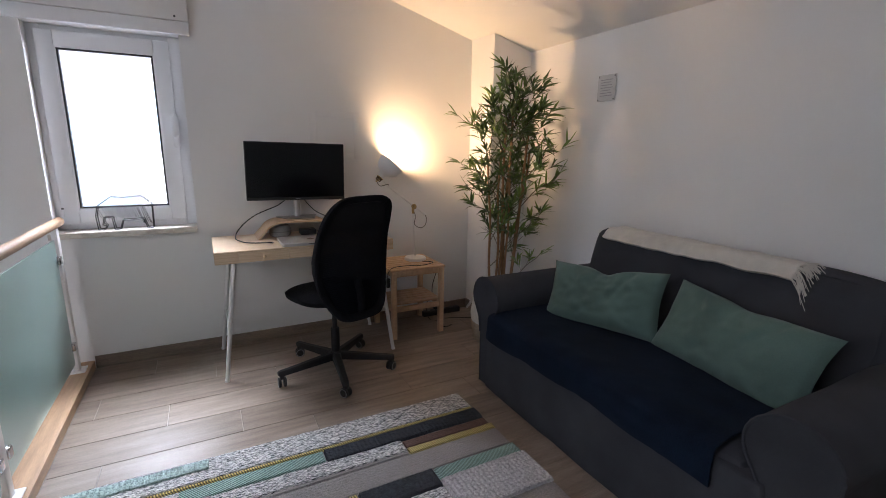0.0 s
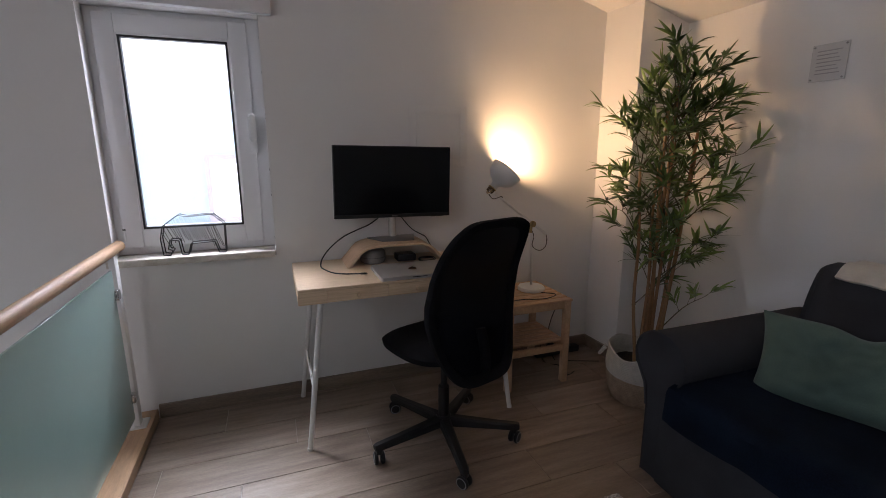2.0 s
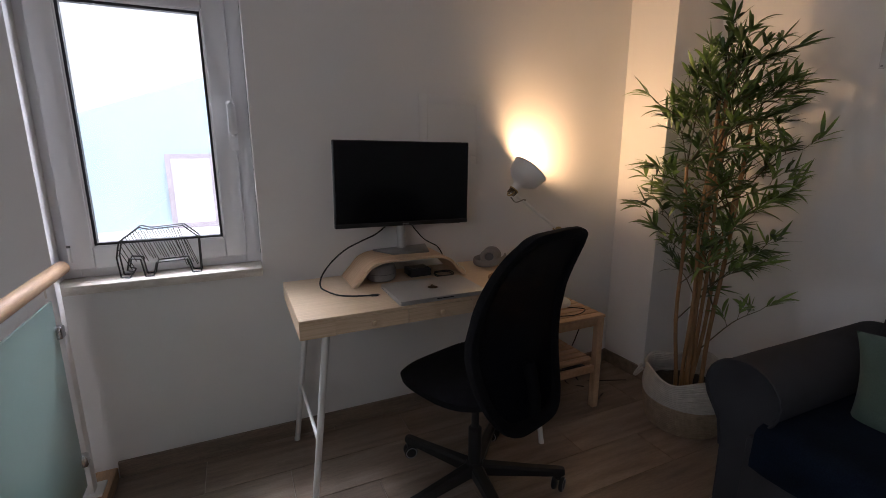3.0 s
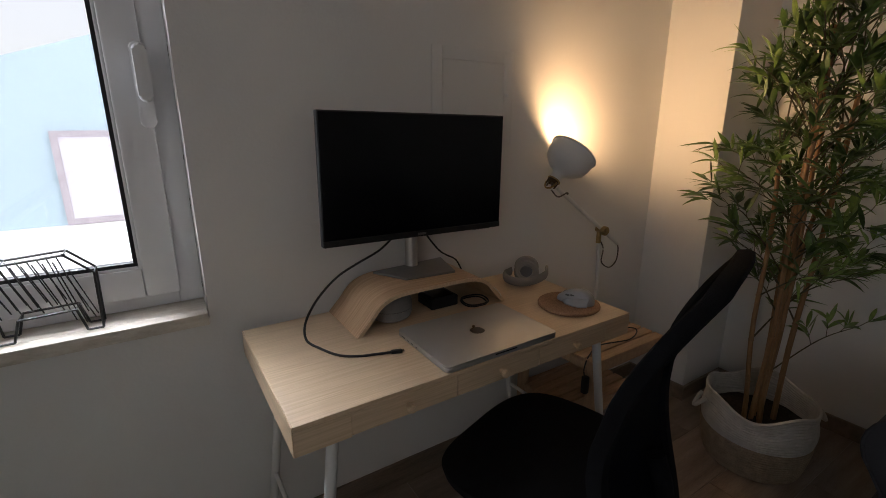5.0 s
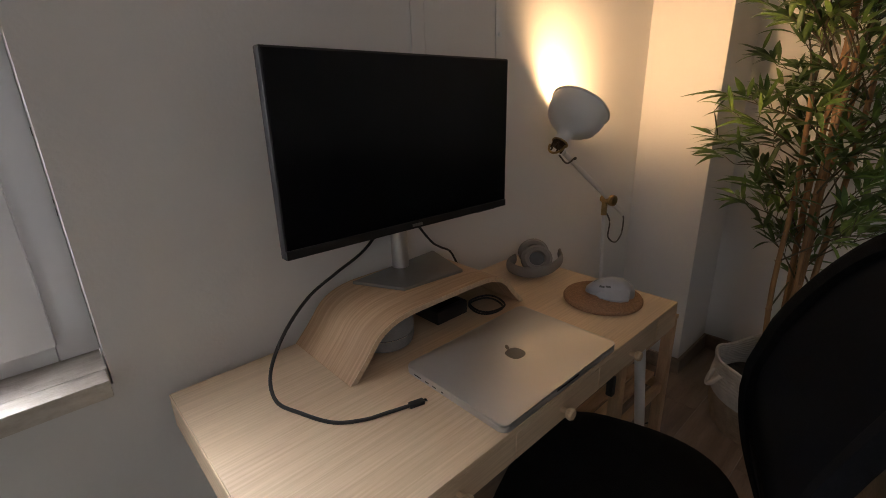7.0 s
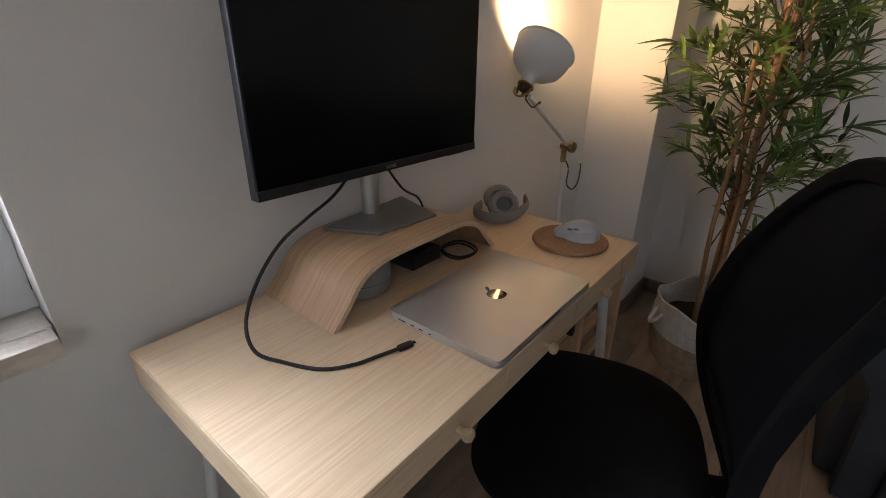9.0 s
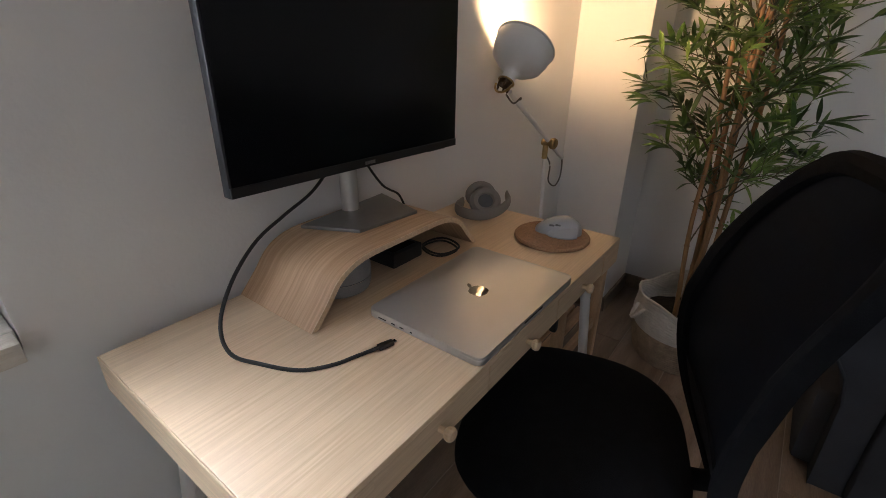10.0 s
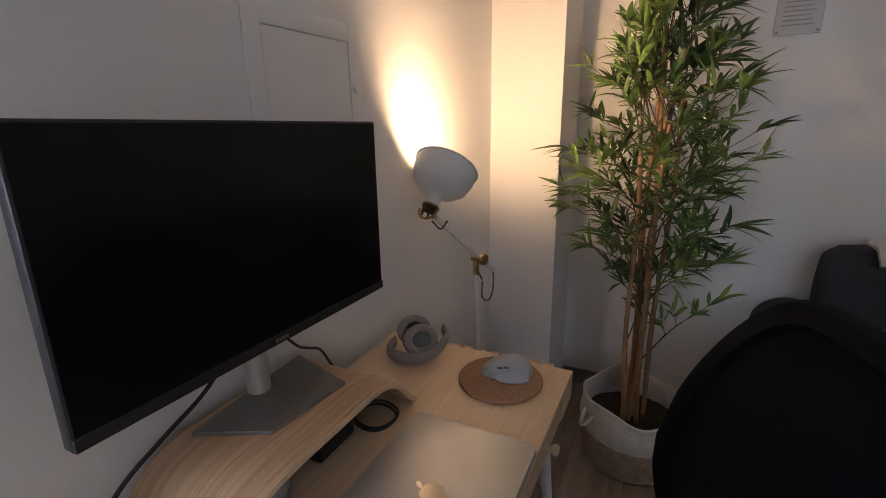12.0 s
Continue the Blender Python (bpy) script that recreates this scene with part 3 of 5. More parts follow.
prism(bm, [(0.009 * math.cos(a), 0.004 * math.sin(a)) for a in [2 * math.pi * k / 12 for k in range(12)]], 0, 0.0004, pose(cx + 0.006, cy + 0.024, DZ + 0.0172, 0, 0, 50))
part("emblem", bm, MIRROR_INLAY, lap, "mirror-polished round emblem", smooth=False)
for y0, y1 in ((2.934, 2.954), (2.912, 2.922), (2.892, 2.902), (2.872, 2.878)):
    part("port", boxes(((LX0 - 0.0004, y0, DZ + 0.0048), (LX0 + 0.002, y1, DZ + 0.0078)), bevel=0.0006, seg=1), BLACK_PLASTIC, lbody)
part("lid_notch", boxes(((cx - 0.035, LY0 - 0.0004, DZ + 0.0085), (cx + 0.035, LY0 + 0.003, DZ + 0.0113))), BLACK_PLASTIC, lbody, smooth=False)

# ---- desk cable ----
cab = thing("monitor_cable", "black cable running from the monitor onto the desk", "cable", (0.3, 3.0, DZ))
bm = bmesh.new()
tube(bm, smooth_line([(0.612, 3.185, 1.03), (0.565, 3.178, 0.985), (0.50, 3.17, 0.937), (0.422, 3.164, 0.907), (0.355, 3.157, 0.879), (0.288, 3.133, 0.836), (0.240, 3.101, 0.789), (0.226, 3.058, 0.757),
                      (0.246, 3.008, DZ + 0.0033), (0.274, 2.948, DZ + 0.0032), (0.315, 2.917, DZ + 0.0032), (0.350, 2.905, DZ + 0.0032), (0.38, 2.895, DZ + 0.0034), (0.394, 2.890, DZ + 0.0042)], 7), 0.0034, 8)
cord = part("cord", bm, CABLE, cab)
bm = boxes(((-0.014, -0.0058, -0.004), (0.014, 0.0058, 0.004)), bevel=0.0015)
bmesh.ops.transform(bm, matrix=pose(0.402, 2.887, DZ + 0.0045, 0, 0, -16), verts=bm.verts)
plug = part("plug", bm, BLACK_PLASTIC, cab)
bm = boxes(((0.014, -0.0042, -0.0013), (0.0205, 0.0042, 0.0013)), bevel=0.0006, seg=1)
bmesh.ops.transform(bm, matrix=pose(0.402, 2.887, DZ + 0.0045, 0, 0, -16), verts=bm.verts)
part("plug_tip", bm, CHROME, plug, "steel plug tip")
bm = bmesh.new()
tube(bm, smooth_line([(0.64, 3.20, 1.01), (0.685, 3.205, 0.945), (0.735, 3.215, 0.889), (0.775, 3.228, 0.862), (0.82, 3.236, 0.835), (0.852, 3.24, 0.785), (0.875, 3.24, DZ + 0.004)], 6), 0.003, 8)
part("second_cord", bm, CABLE, cab)

# ---- under the riser ----
spk = thing("smart_speaker", "round grey fabric speaker under the riser", "speaker", (0.492, 3.104, DZ))
bm = bmesh.new()
lathe(bm, [(0, 0.0), (0.045, 0.0), (0.055, 0.006), (0.0585, 0.018), (0.0585, 0.0285)], 36, pose(0.492, 3.104, DZ) @ Matrix.Diagonal((1.12, 1.12, 1.14, 1)))
part("lower_shell", bm, SPEAKER, spk)
bm = bmesh.new()
lathe(bm, [(0.0585, 0.0305), (0.0585, 0.044), (0.054, 0.058), (0.044, 0.066), (0.02, 0.069), (0, 0.0695)], 36, pose(0.492, 3.104, DZ) @ Matrix.Diagonal((1.12, 1.12, 1.14, 1)))
part("upper_shell", bm, SPEAKER, spk)
bm = bmesh.new()
lathe(bm, [(0, 0.028), (0.057, 0.028), (0.057, 0.031), (0, 0.031)], 36, pose(0.492, 3.104, DZ) @ Matrix.Diagonal((1.12, 1.12, 1.14, 1)))
part("seam", bm, DARK_GREY, spk)
hub = thing("docking_hub", "black plastic box under the riser", "hub", (0.65, 3.115, DZ))
part("case", boxes(((0.617, 3.068, DZ), (0.715, 3.156, DZ + 0.034)), bevel=0.004), BLACK_PLASTIC, hub)
part("top_panel", boxes(((0.629, 3.080, DZ + 0.034), (0.703, 3.144, DZ + 0.0355)), bevel=0.0007, seg=1), SCREEN, hub)
bm = bmesh.new()
for k, (rr, ox) in enumerate(((0.041, 0), (0.043, 0.004))):
    pts = [(0.768 + ox + rr * math.cos(a), 3.056 + 1.05 * rr * math.sin(a), DZ + 0.003 + 0.005 * k + 0.002 * math.sin(3 * a)) for a in [2 * math.pi * i / 40 for i in range(41)]]
    tube(bm, pts, 0.0026, 8)
single("coiled_cable", bm, CABLE, "coiled black cable lying under the riser", "cable")
bm = bmesh.new()
tube(bm, smooth_line([(0.862, 3.13, DZ + 0.03), (0.875, 3.11, DZ + 0.022), (0.885, 3.085, DZ + 0.012), (0.883, 3.06, DZ + 0.003), (0.872, 3.045, DZ + 0.003)], 5), 0.0018, 6)
single("white_cable", bm, WHITE_METAL, "thin white cable end beside the riser", "cable")

# ---- headphones ----
hp = thing("headphones", "greige over-ear headphones lying folded on the desk", "headphones", (1.01, 3.12, DZ))

def cup(m):
    bm = bmesh.new()
    lathe(bm, [(0, 0.0), (0.030, 0.0), (0.037, 0.006), (0.039, 0.016), (0.036, 0.024), (0.030, 0.027)], 28, m)
    shellp = part("ear_cup", bm, GREIGE, hp)
    bm = bmesh.new()
    lathe(bm, [(0.030, 0.026), (0.038, 0.030), (0.0385, 0.040), (0.032, 0.046), (0.022, 0.044), (0.019, 0.034)], 28, m)
    part("ear_pad", bm, GREIGE, shellp)
    bm = bmesh.new()
    lathe(bm, [(0, 0.0335), (0.021, 0.0335)], 28, m)
    part("speaker_mesh", bm, DARK_GREY, shellp, "dark inner cloth")


HN = Vector((-0.60, -0.62, 0.50)).normalized()
HN2 = Vector((-0.62, -0.62, 0.44)).normalized()
HC = Vector((1.032, 3.098, DZ + 0.044))
cup(Matrix.Translation(HC - HN * 0.022) @ HN.to_track_quat("Z", "Y").to_matrix().to_4x4() @ Matrix.Diagonal((1.14, 1.02, 0.95, 1)))
cup(Matrix.Translation(HC + Vector((0.030, 0.032, 0.008)) - HN2 * 0.030) @ HN2.to_track_quat("Z", "Y").to_matrix().to_4x4() @ Matrix.Diagonal((1.14, 1.02, 0.8, 1)))
bm = bmesh.new()
band = smooth_line([(x - 0.042, y - 0.004, z) for x, y, z in ((1.065, 3.172, 0.776), (1.028, 3.168, 0.768), (1.014, 3.125, 0.765), (1.028, 3.080, 0.766), (1.068, 3.052, 0.774), (1.115, 3.047, 0.788), (1.140, 3.068, 0.798))], 6)
rows = []
for i, p in enumerate(band):
    d = (band[min(i + 1, len(band) - 1)] - band[max(i - 1, 0)]).normalized()
    s = d.cross(Vector((0, 0, 1))).normalized()
    rows.append([bm.verts.new(p + 0.006 * math.cos(a) * s + Vector((0, 0, 0.016 * math.sin(a)))) for a in [2 * math.pi * k / 10 for k in range(10)]])
for a, b in zip(rows, rows[1:]):
    for k in range(10):
        bm.faces.new((a[k], a[(k + 1) % 10], b[(k + 1) % 10], b[k]))
bm.faces.new(rows[0][::-1]), bm.faces.new(rows[-1])
part("headband", bm, GREIGE, hp)

# ---- cork mat and mouse ----
bm = bmesh.new()
lathe(bm, [(0, 0), (0.094, 0), (0.0965, 0.003), (0.0965, 0.008), (0.094, 0.011), (0, 0.011)], 48, pose(1.006, 2.872, DZ))
single("cork_mat", bm, CORK, "round brown cork mat on the desk", "cork mat")
mouse = thing("computer_mouse", "pale grey ergonomic mouse on the cork mat", "mouse", (1.02, 2.868, DZ + 0.011))
mm = pose(1.030, 2.866, DZ + 0.011, 0, 0, 20) @ Matrix.Diagonal((0.92, 0.95, 0.88, 1))


def mouse_pt(u, v):
    a = 2 * math.pi * u
    ca, sa = math.cos(a), math.sin(a)
    k = math.cos(v * math.pi / 2)
    px = 0.035 * math.copysign(abs(ca) ** 0.8, ca)
    py = 0.063 * math.copysign(abs(sa) ** 0.9, sa)
    t = py * k / 0.063
    top = 0.050 - 0.014 * t - 0.014 * max(0.0, t) ** 2 - 0.020 * max(0.0, -t) ** 2.5 - 0.004 * (px * k / 0.04)
    return mm @ Vector((px * k, py * k, max(0.0, top * math.sin(v * math.pi / 2) ** 0.55)))


bm = bmesh.new()
grid(bm, 40, 14, mouse_pt, closed_u=True)
bmesh.ops.remove_doubles(bm, verts=bm.verts, dist=0.0004)
mbody = part("shell", bm, PALE_GREY, mouse)
wing = []
bm = bmesh.new()
for y, out, z_up in ((0.030, 0.033, 0.020), (0.018, 0.049, 0.024), (-0.010, 0.057, 0.031), (-0.034, 0.054, 0.034), (-0.052, 0.040, 0.028)):
    wing.append([bm.verts.new(mm @ Vector(p)) for p in ((-0.012, y, 0.001), (-out, y, 0.001), (-out - 0.001, y, 0.005), (-0.6 * out - 0.006, y, 0.6 * z_up), (-0.021, y, z_up), (-0.012, y, z_up))])
for a, b in zip(wing, wing[1:]):
    for k in range(6):
        bm.faces.new((a[k], a[(k + 1) % 6], b[(k + 1) % 6], b[k]))
bm.faces.new(wing[0][::-1]), bm.faces.new(wing[-1])
part("thumb_rest", bm, PALE_GREY, mouse)
bm = bmesh.new()
rod(bm, (-0.005, 0.034, 0.024), (0.006, 0.034, 0.024), 0.0105, seg=20)
bmesh.ops.transform(bm, matrix=mm, verts=bm.verts)
part("scroll_wheel", bm, STAND, mouse, "metal scroll wheel")
bm = boxes(((-0.0335, -0.006, 0.0300), (-0.020, 0.008, 0.0350)), ((-0.0335, 0.010, 0.0275), (-0.020, 0.024, 0.0325)), bevel=0.0015)
bmesh.ops.transform(bm, matrix=mm, verts=bm.verts)
part("side_buttons", bm, DARK_GREY, mouse)
bm = boxes(((-0.004, 0.006, 0.0385), (0.004, 0.016, 0.0445)), bevel=0.001, seg=1)
bmesh.ops.transform(bm, matrix=mm, verts=bm.verts)
part("mode_button", bm, DARK_GREY, mouse)

# ---- side table ----
TX0, TX1, TY0, TY1, TZ = 1.165, 1.565, 2.868, 3.262, 0.490
tab = thing("side_table", "birch slatted side table with a lower shelf", "side table", (1.355, 3.07, FZ))
for x in (TX0, TX1 - 0.036):
    for y in (TY0, TY1 - 0.036):
        part("leg", boxes(((x, y, FZ), (x + 0.036, y + 0.036, TZ - 0.012)), bevel=0.004), PINE, tab)
for z0, z1 in ((TZ - 0.052, TZ - 0.013), (0.185, 0.222)):
    for y in (TY0 + 0.008, TY1 - 0.028):
        part("rail", boxes(((TX0 + 0.036, y, z0), (TX1 - 0.036, y + 0.02, z1)), bevel=0.002), PINE, tab)
    for x in (TX0 + 0.008, TX1 - 0.028):
        part("rail", boxes(((x, TY0 + 0.036, z0), (x + 0.02, TY1 - 0.036, z1)), bevel=0.002), PINE, tab)
ns = 8
for i in range(ns):
    w = (TY1 - TY0 + 0.01) / ns
    y = TY0 - 0.005 + i * w
    part("slat", boxes(((TX0 - 0.006, y + 0.004, TZ - 0.012), (TX1 + 0.006, y + w - 0.004, TZ + 0.004)), bevel=0.003), PINE, tab)
    if 0 < i < ns - 1:
        part("slat", boxes(((TX0 + 0.004, y + 0.004, 0.222), (TX1 - 0.004, y + w - 0.004, 0.236)), bevel=0.003), PINE, tab)

# ---- desk lamp ----
lampt = thing("desk_lamp", "lit white bell-shade lamp with brass joints on the side table", "lamp", (1.44, 3.10, TZ + 0.004))
J, NECK = Vector((1.426, 3.108, 0.896)), Vector((1.177, 3.142, 1.092))
bm = bmesh.new()
lathe(bm, [(0, 0), (0.074, 0), (0.080, 0.004), (0.080, 0.016), (0.075, 0.023), (0.03, 0.027), (0.012, 0.032), (0, 0.032)], 40, pose(1.440, 3.100, TZ + 0.004))
part("base", bm, WHITE_METAL, lampt)
bm = bmesh.new()
rod(bm, (1.440, 3.100, TZ + 0.03), J - Vector((0, 0, 0.03)), 0.0075, seg=16)
part("pole", bm, WHITE_METAL, lampt)
bm = bmesh.new()
rod(bm, J - Vector((0.001, 0, 0.055)), J - Vector((0, 0, 0.008)), 0.0095, seg=16)
rod(bm, J + Vector((-0.004, -0.026, 0)), J + Vector((0.002, 0.012, 0)), 0.012, seg=20)
rod(bm, J + Vector((-0.007, -0.034, 0)), J + Vector((-0.0045, -0.025, 0)), 0.0185, seg=24)
rod(bm, J + Vector((-0.0075, -0.037, 0)), J + Vector((-0.007, -0.034, 0)), 0.013, 0.016, seg=24)
part("elbow_joint", bm, BRASS, lampt, "aged brass joint")
bm = bmesh.new()
arm_d = (NECK - J).normalized()
off = Vector((0.004, -0.016, 0.0))
rod(bm, J - arm_d * 0.105 + off, NECK - arm_d * 0.03 + off * 0.2, 0.0078, seg=16)
part("arm", bm, WHITE_METAL, lampt)
AX = Vector((0.65, -0.06, 0.74)).normalized()
bm = bmesh.new()
am = Matrix.Translation(NECK) @ AX.to_track_quat("Z", "Y").to_matrix().to_4x4()
prof = [(0.017, 0.012), (0.021, 0.020), (0.021, 0.040), (0.030, 0.052), (0.056, 0.066), (0.077, 0.086), (0.086, 0.112), (0.089, 0.140), (0.0925, 0.1435), (0.0925, 0.1465), (0.088, 0.1465)]
lathe(bm, prof + [(r - 0.0025, h) for r, h in prof[-4::-1]], 48, am)
part("shade", bm, WHITE_METAL, lampt, "white enamelled bell shade")
bm = bmesh.new()
rod(bm, NECK + AX * 0.0, NECK + AX * 0.016, 0.0165, 0.019, 20)
for k in range(6):
    a = k * math.pi / 3
    rod(bm, am @ Vector((0.017 * math.cos(a), 0.017 * math.sin(a), -0.012)), am @ Vector((0.020 * math.cos(a), 0.020 * math.sin(a), 0.018)), 0.003, seg=8)
part("socket", bm, DARK_BRASS, lampt, "dark brass socket")
bm = bmesh.new()
tube(bm, [am @ Vector((0.028 * math.cos(a), 0.004, 0.004 + 0.028 * math.sin(a))) for a in [math.pi * (1.0 + k / 14) for k in range(15)]], 0.0034, 8)
tube(bm, [am @ Vector((0.023 * math.cos(a), 0.023 * math.sin(a), 0.015)) for a in [2 * math.pi * k / 28 for k in range(29)]], 0.0028, 8)
part("fork", bm, BRASS, lampt, "brass fork")
bm = bmesh.new()
bmesh.ops.create_uvsphere(bm, u_segments=20, v_segments=12, radius=0.026, matrix=Matrix.Translation(NECK + AX * 0.112))
rod(bm, NECK + AX * 0.02, NECK + AX * 0.095, 0.014)
bulb = part("bulb", bm, BULB, lampt, "glowing bulb")
bulb.visible_shadow = False
bm = bmesh.new()
tail = J - arm_d * 0.105 + off
tube(bm, smooth_line([tail, tail + Vector((0.008, 0, -0.03)), tail + Vector((0.0, 0, -0.075)), tail + Vector((-0.04, 0, -0.095)), tail + Vector((-0.085, 0.005, -0.065)), tail + Vector((-0.075, 0.01, -0.01)), J + Vector((0.005, 0.01, -0.03))], 6), 0.0026, 8)
part("flex", bm, GREY_CORD, lampt, "grey-brown fabric flex")
bm = bmesh.new()
tube(bm, smooth_line([NECK + Vector((-0.02, -0.02, -0.02)), NECK + Vector((0.0, -0.035, -0.045)), NECK + Vector((0.05, -0.03, -0.035)), NECK + Vector((0.065, -0.02, -0.042)), NECK + arm_d * -0.06], 6), 0.0026, 8)
part("flex", bm, GREY_CORD, lampt, "grey-brown fabric flex")
bm = bmesh.new()
tube(bm, smooth_line([(1.46, 3.022, TZ + 0.008), (1.52, 2.96, TZ + 0.008), (1.42, 2.915, TZ + 0.008), (1.28, 2.945, TZ + 0.008), (1.18, 2.91, TZ + 0.010), (1.146, 2.90, 0.465), (1.142, 2.893, 0.435)], 7), 0.0025, 8)
lc = single("lamp_cord", bm, CABLE, "black cord lying across the side table", "cable")
bm = boxes(((1.131, 2.876, 0.372), (1.154, 2.899, 0.440)), bevel=0.006)
single("cord_switch", bm, BLACK_PLASTIC, "black inline switch hanging beside the table", "switch")

# ---- floor cables and power strip ----
ps = thing("power_strip", "black power strip on the floor by the wall", "power strip", (1.705, 3.210, FZ))
part("case", boxes(((1.555, 3.185, FZ), (1.885, 3.235, FZ + 0.042)), bevel=0.006), BLACK_PLASTIC, ps)
for k in range(4):
    bm = bmesh.new()
    rod(bm, (1.605 + 0.07 * k, 3.215, FZ + 0.040), (1.605 + 0.07 * k, 3.215, FZ + 0.0435), 0.019, seg=20)
    part("socket", bm, DARK_GREY, ps)
part("plug", boxes(((1.655, 3.195, FZ + 0.0435), (1.695, 3.235, FZ + 0.08)), bevel=0.008), BLACK_PLASTIC, ps)
for i, pts in enumerate((
        [(1.675, 3.215, FZ + 0.08), (1.675, 3.200, 0.14), (1.615, 3.180, 0.17), (1.565, 3.160, 0.10), (1.575, 3.130, FZ + 0.004), (1.635, 3.050, FZ + 0.004)],
        [(1.595, 3.050, 0.40), (1.575, 3.080, 0.28), (1.615, 3.150, 0.16), (1.655, 3.130, FZ + 0.004), (1.735, 3.080, FZ + 0.004), (1.905, 3.010, FZ + 0.004)],
        [(1.555, 2.930, FZ + 0.004), (1.595, 2.900, FZ + 0.02), (1.635, 2.930, FZ + 0.004), (1.675, 2.950, FZ + 0.004)])):
    bm = bmesh.new()
    tube(bm, smooth_line(pts, 7), 0.003, 8)
    single("floor_cable", bm, CABLE, "thin black cable near the power strip", "cable", "floor cables")

# ---- office chair ----
chair = thing("office_chair", "black swivel chair with a netted back", "chair", (0.701, 2.615, FZ))
cm = pose(0.722, 2.592, FZ, 0, 0, 18)
foot_m = pose(0.701, 2.615, FZ, 0, 0, 19)
bm = bmesh.new()
lathe(bm, [(0, 0.070), (0.034, 0.070), (0.038, 0.085), (0.036, 0.118), (0.030, 0.128), (0, 0.128)], 28, foot_m)
part("hub", bm, BLACK_PLASTIC, chair)
bm = bmesh.new()
lathe(bm, [(0, 0.12), (0.0255, 0.12), (0.0255, 0.27), (0.021, 0.275), (0.0145, 0.276), (0.0145, 0.43), (0, 0.43)], 24, foot_m)
part("gas_column", bm, BLACK_PLASTIC, chair)
for ang in (-96, -25, 47, 119, 192):
    m = foot_m @ pose(0, 0, 0, 0, 0, ang - 19)
    bm = bmesh.new()
    secs = [(0.02, 0.026, 0.080, 0.122), (0.10, 0.022, 0.076, 0.116), (0.24, 0.019, 0.072, 0.104), (0.335, 0.018, 0.070, 0.098), (0.350, 0.013, 0.073, 0.094)]
    prev = None
    for x, w, z0, z1 in secs:
        loop = [bm.verts.new(m @ Vector((x, yy, zz))) for yy, zz in ((-w, z0), (w, z0), (w, z1 - 0.008), (w * 0.6, z1), (-w * 0.6, z1), (-w, z1 - 0.008))]
        if prev:
            for k in range(6):
                bm.faces.new((prev[k], prev[(k + 1) % 6], loop[(k + 1) % 6], loop[k]))
        else:
            bm.faces.new(loop[::-1])
        prev = loop
    bm.faces.new(prev)
    part("base_arm", bm, BLACK_PLASTIC, chair)
    wm = m @ pose(0.330, 0, 0.0285, 0, 0, 35 + ang % 50)
    bm = bmesh.new()
    for s in (-1, 1):
        lathe(bm, [(0, 0), (0.020, 0), (0.0265, 0.003), (0.0285, 0.007), (0.0285, 0.012), (0.0255, 0.0165), (0, 0.0175)], 24, wm @ pose(0, s * 0.005, 0, -90 * s, 0, 0))
    box(bm, (-0.012, -0.012, 0.02), (0.016, 0.012, 0.047), 0.004, 2, wm)
    rod(bm, wm @ Vector((0, 0, 0.04)), wm @ Vector((0, 0, 0.066)), 0.007)
    w = part("caster", bm, BLACK_PLASTIC, chair)
    for s in (-1, 1):
        bm = bmesh.new()
        lathe(bm, [(0.0205, 0.0172), (0.0225, 0.0185), (0.0245, 0.0172)], 28, wm @ pose(0, s * 0.005, 0, -90 * s, 0, 0))
        part("caster_ring", bm, PALE_GREY, w, "grey plastic ring")
part("seat_plate", boxes(((-0.10, -0.12, 0.425), (0.10, 0.12, 0.475)), bevel=0.008), BLACK_PLASTIC, chair)
chair.children[-1].data.transform(cm)


def seat_pt(u, v):
    a = 2 * math.pi * u
    ca, sa = math.cos(a), math.sin(a)
    rx, ry = 0.245 - 0.02 * max(0, -sa), 0.225
    e = 0.62
    px, py = rx * math.copysign(abs(ca) ** e, ca), ry * math.copysign(abs(sa) ** e, sa)
    if v < 0.5:
        k = math.sin(v * math.pi) ** 0.45 if v > 0 else 0.0
        z = 0.472 + 0.012 * (1 - k)
        return cm @ Vector((px * k * 0.985, 0.064 + py * k * 0.985, z))
    k = math.cos((v - 0.5) * math.pi) ** 0.55 if v < 1 else 0.0
    droop = -0.018 * max(0, (py * k / 0.225)) ** 3
    return cm @ Vector((px * k, 0.064 + py * k, 0.490 + 0.040 * (1 - k ** 6) + droop + 0.008 * (px * k / 0.24) ** 2))


bm = bmesh.new()
grid(bm, 56, 24, seat_pt, closed_u=True)
bmesh.ops.remove_doubles(bm, verts=bm.verts, dist=0.0008)
part("seat", bm, BLACK_FABRIC, chair)


def back_pt(px, t):
    """Point of the backrest's middle surface: px across, t from bottom 0 to top 1."""
    z = 0.398 + 0.682 * t
    y = -0.240 + 0.090 * math.sin(math.pi * min(1.0, t * 1.05)) - 0.050 * t * t + 0.3 * px * px
    return Vector((px, y, z))


def outline(k, s=1.0):
    a = 2 * math.pi * k
    ca, sa = math.cos(a), math.sin(a)
    px = 0.238 * math.copysign(abs(ca) ** 0.46, ca)
    t = 0.5 + 0.5 * math.copysign(abs(sa) ** (0.44 if sa > 0 else 0.64), sa)
    px *= 1 - 0.16 * max(0.0, 0.42 - t) / 0.42 - 0.12 * max(0, t - 0.5) / 0.5
    return px * s, 0.5 + (t - 0.5) * (1 - (1 - s) * 0.68)


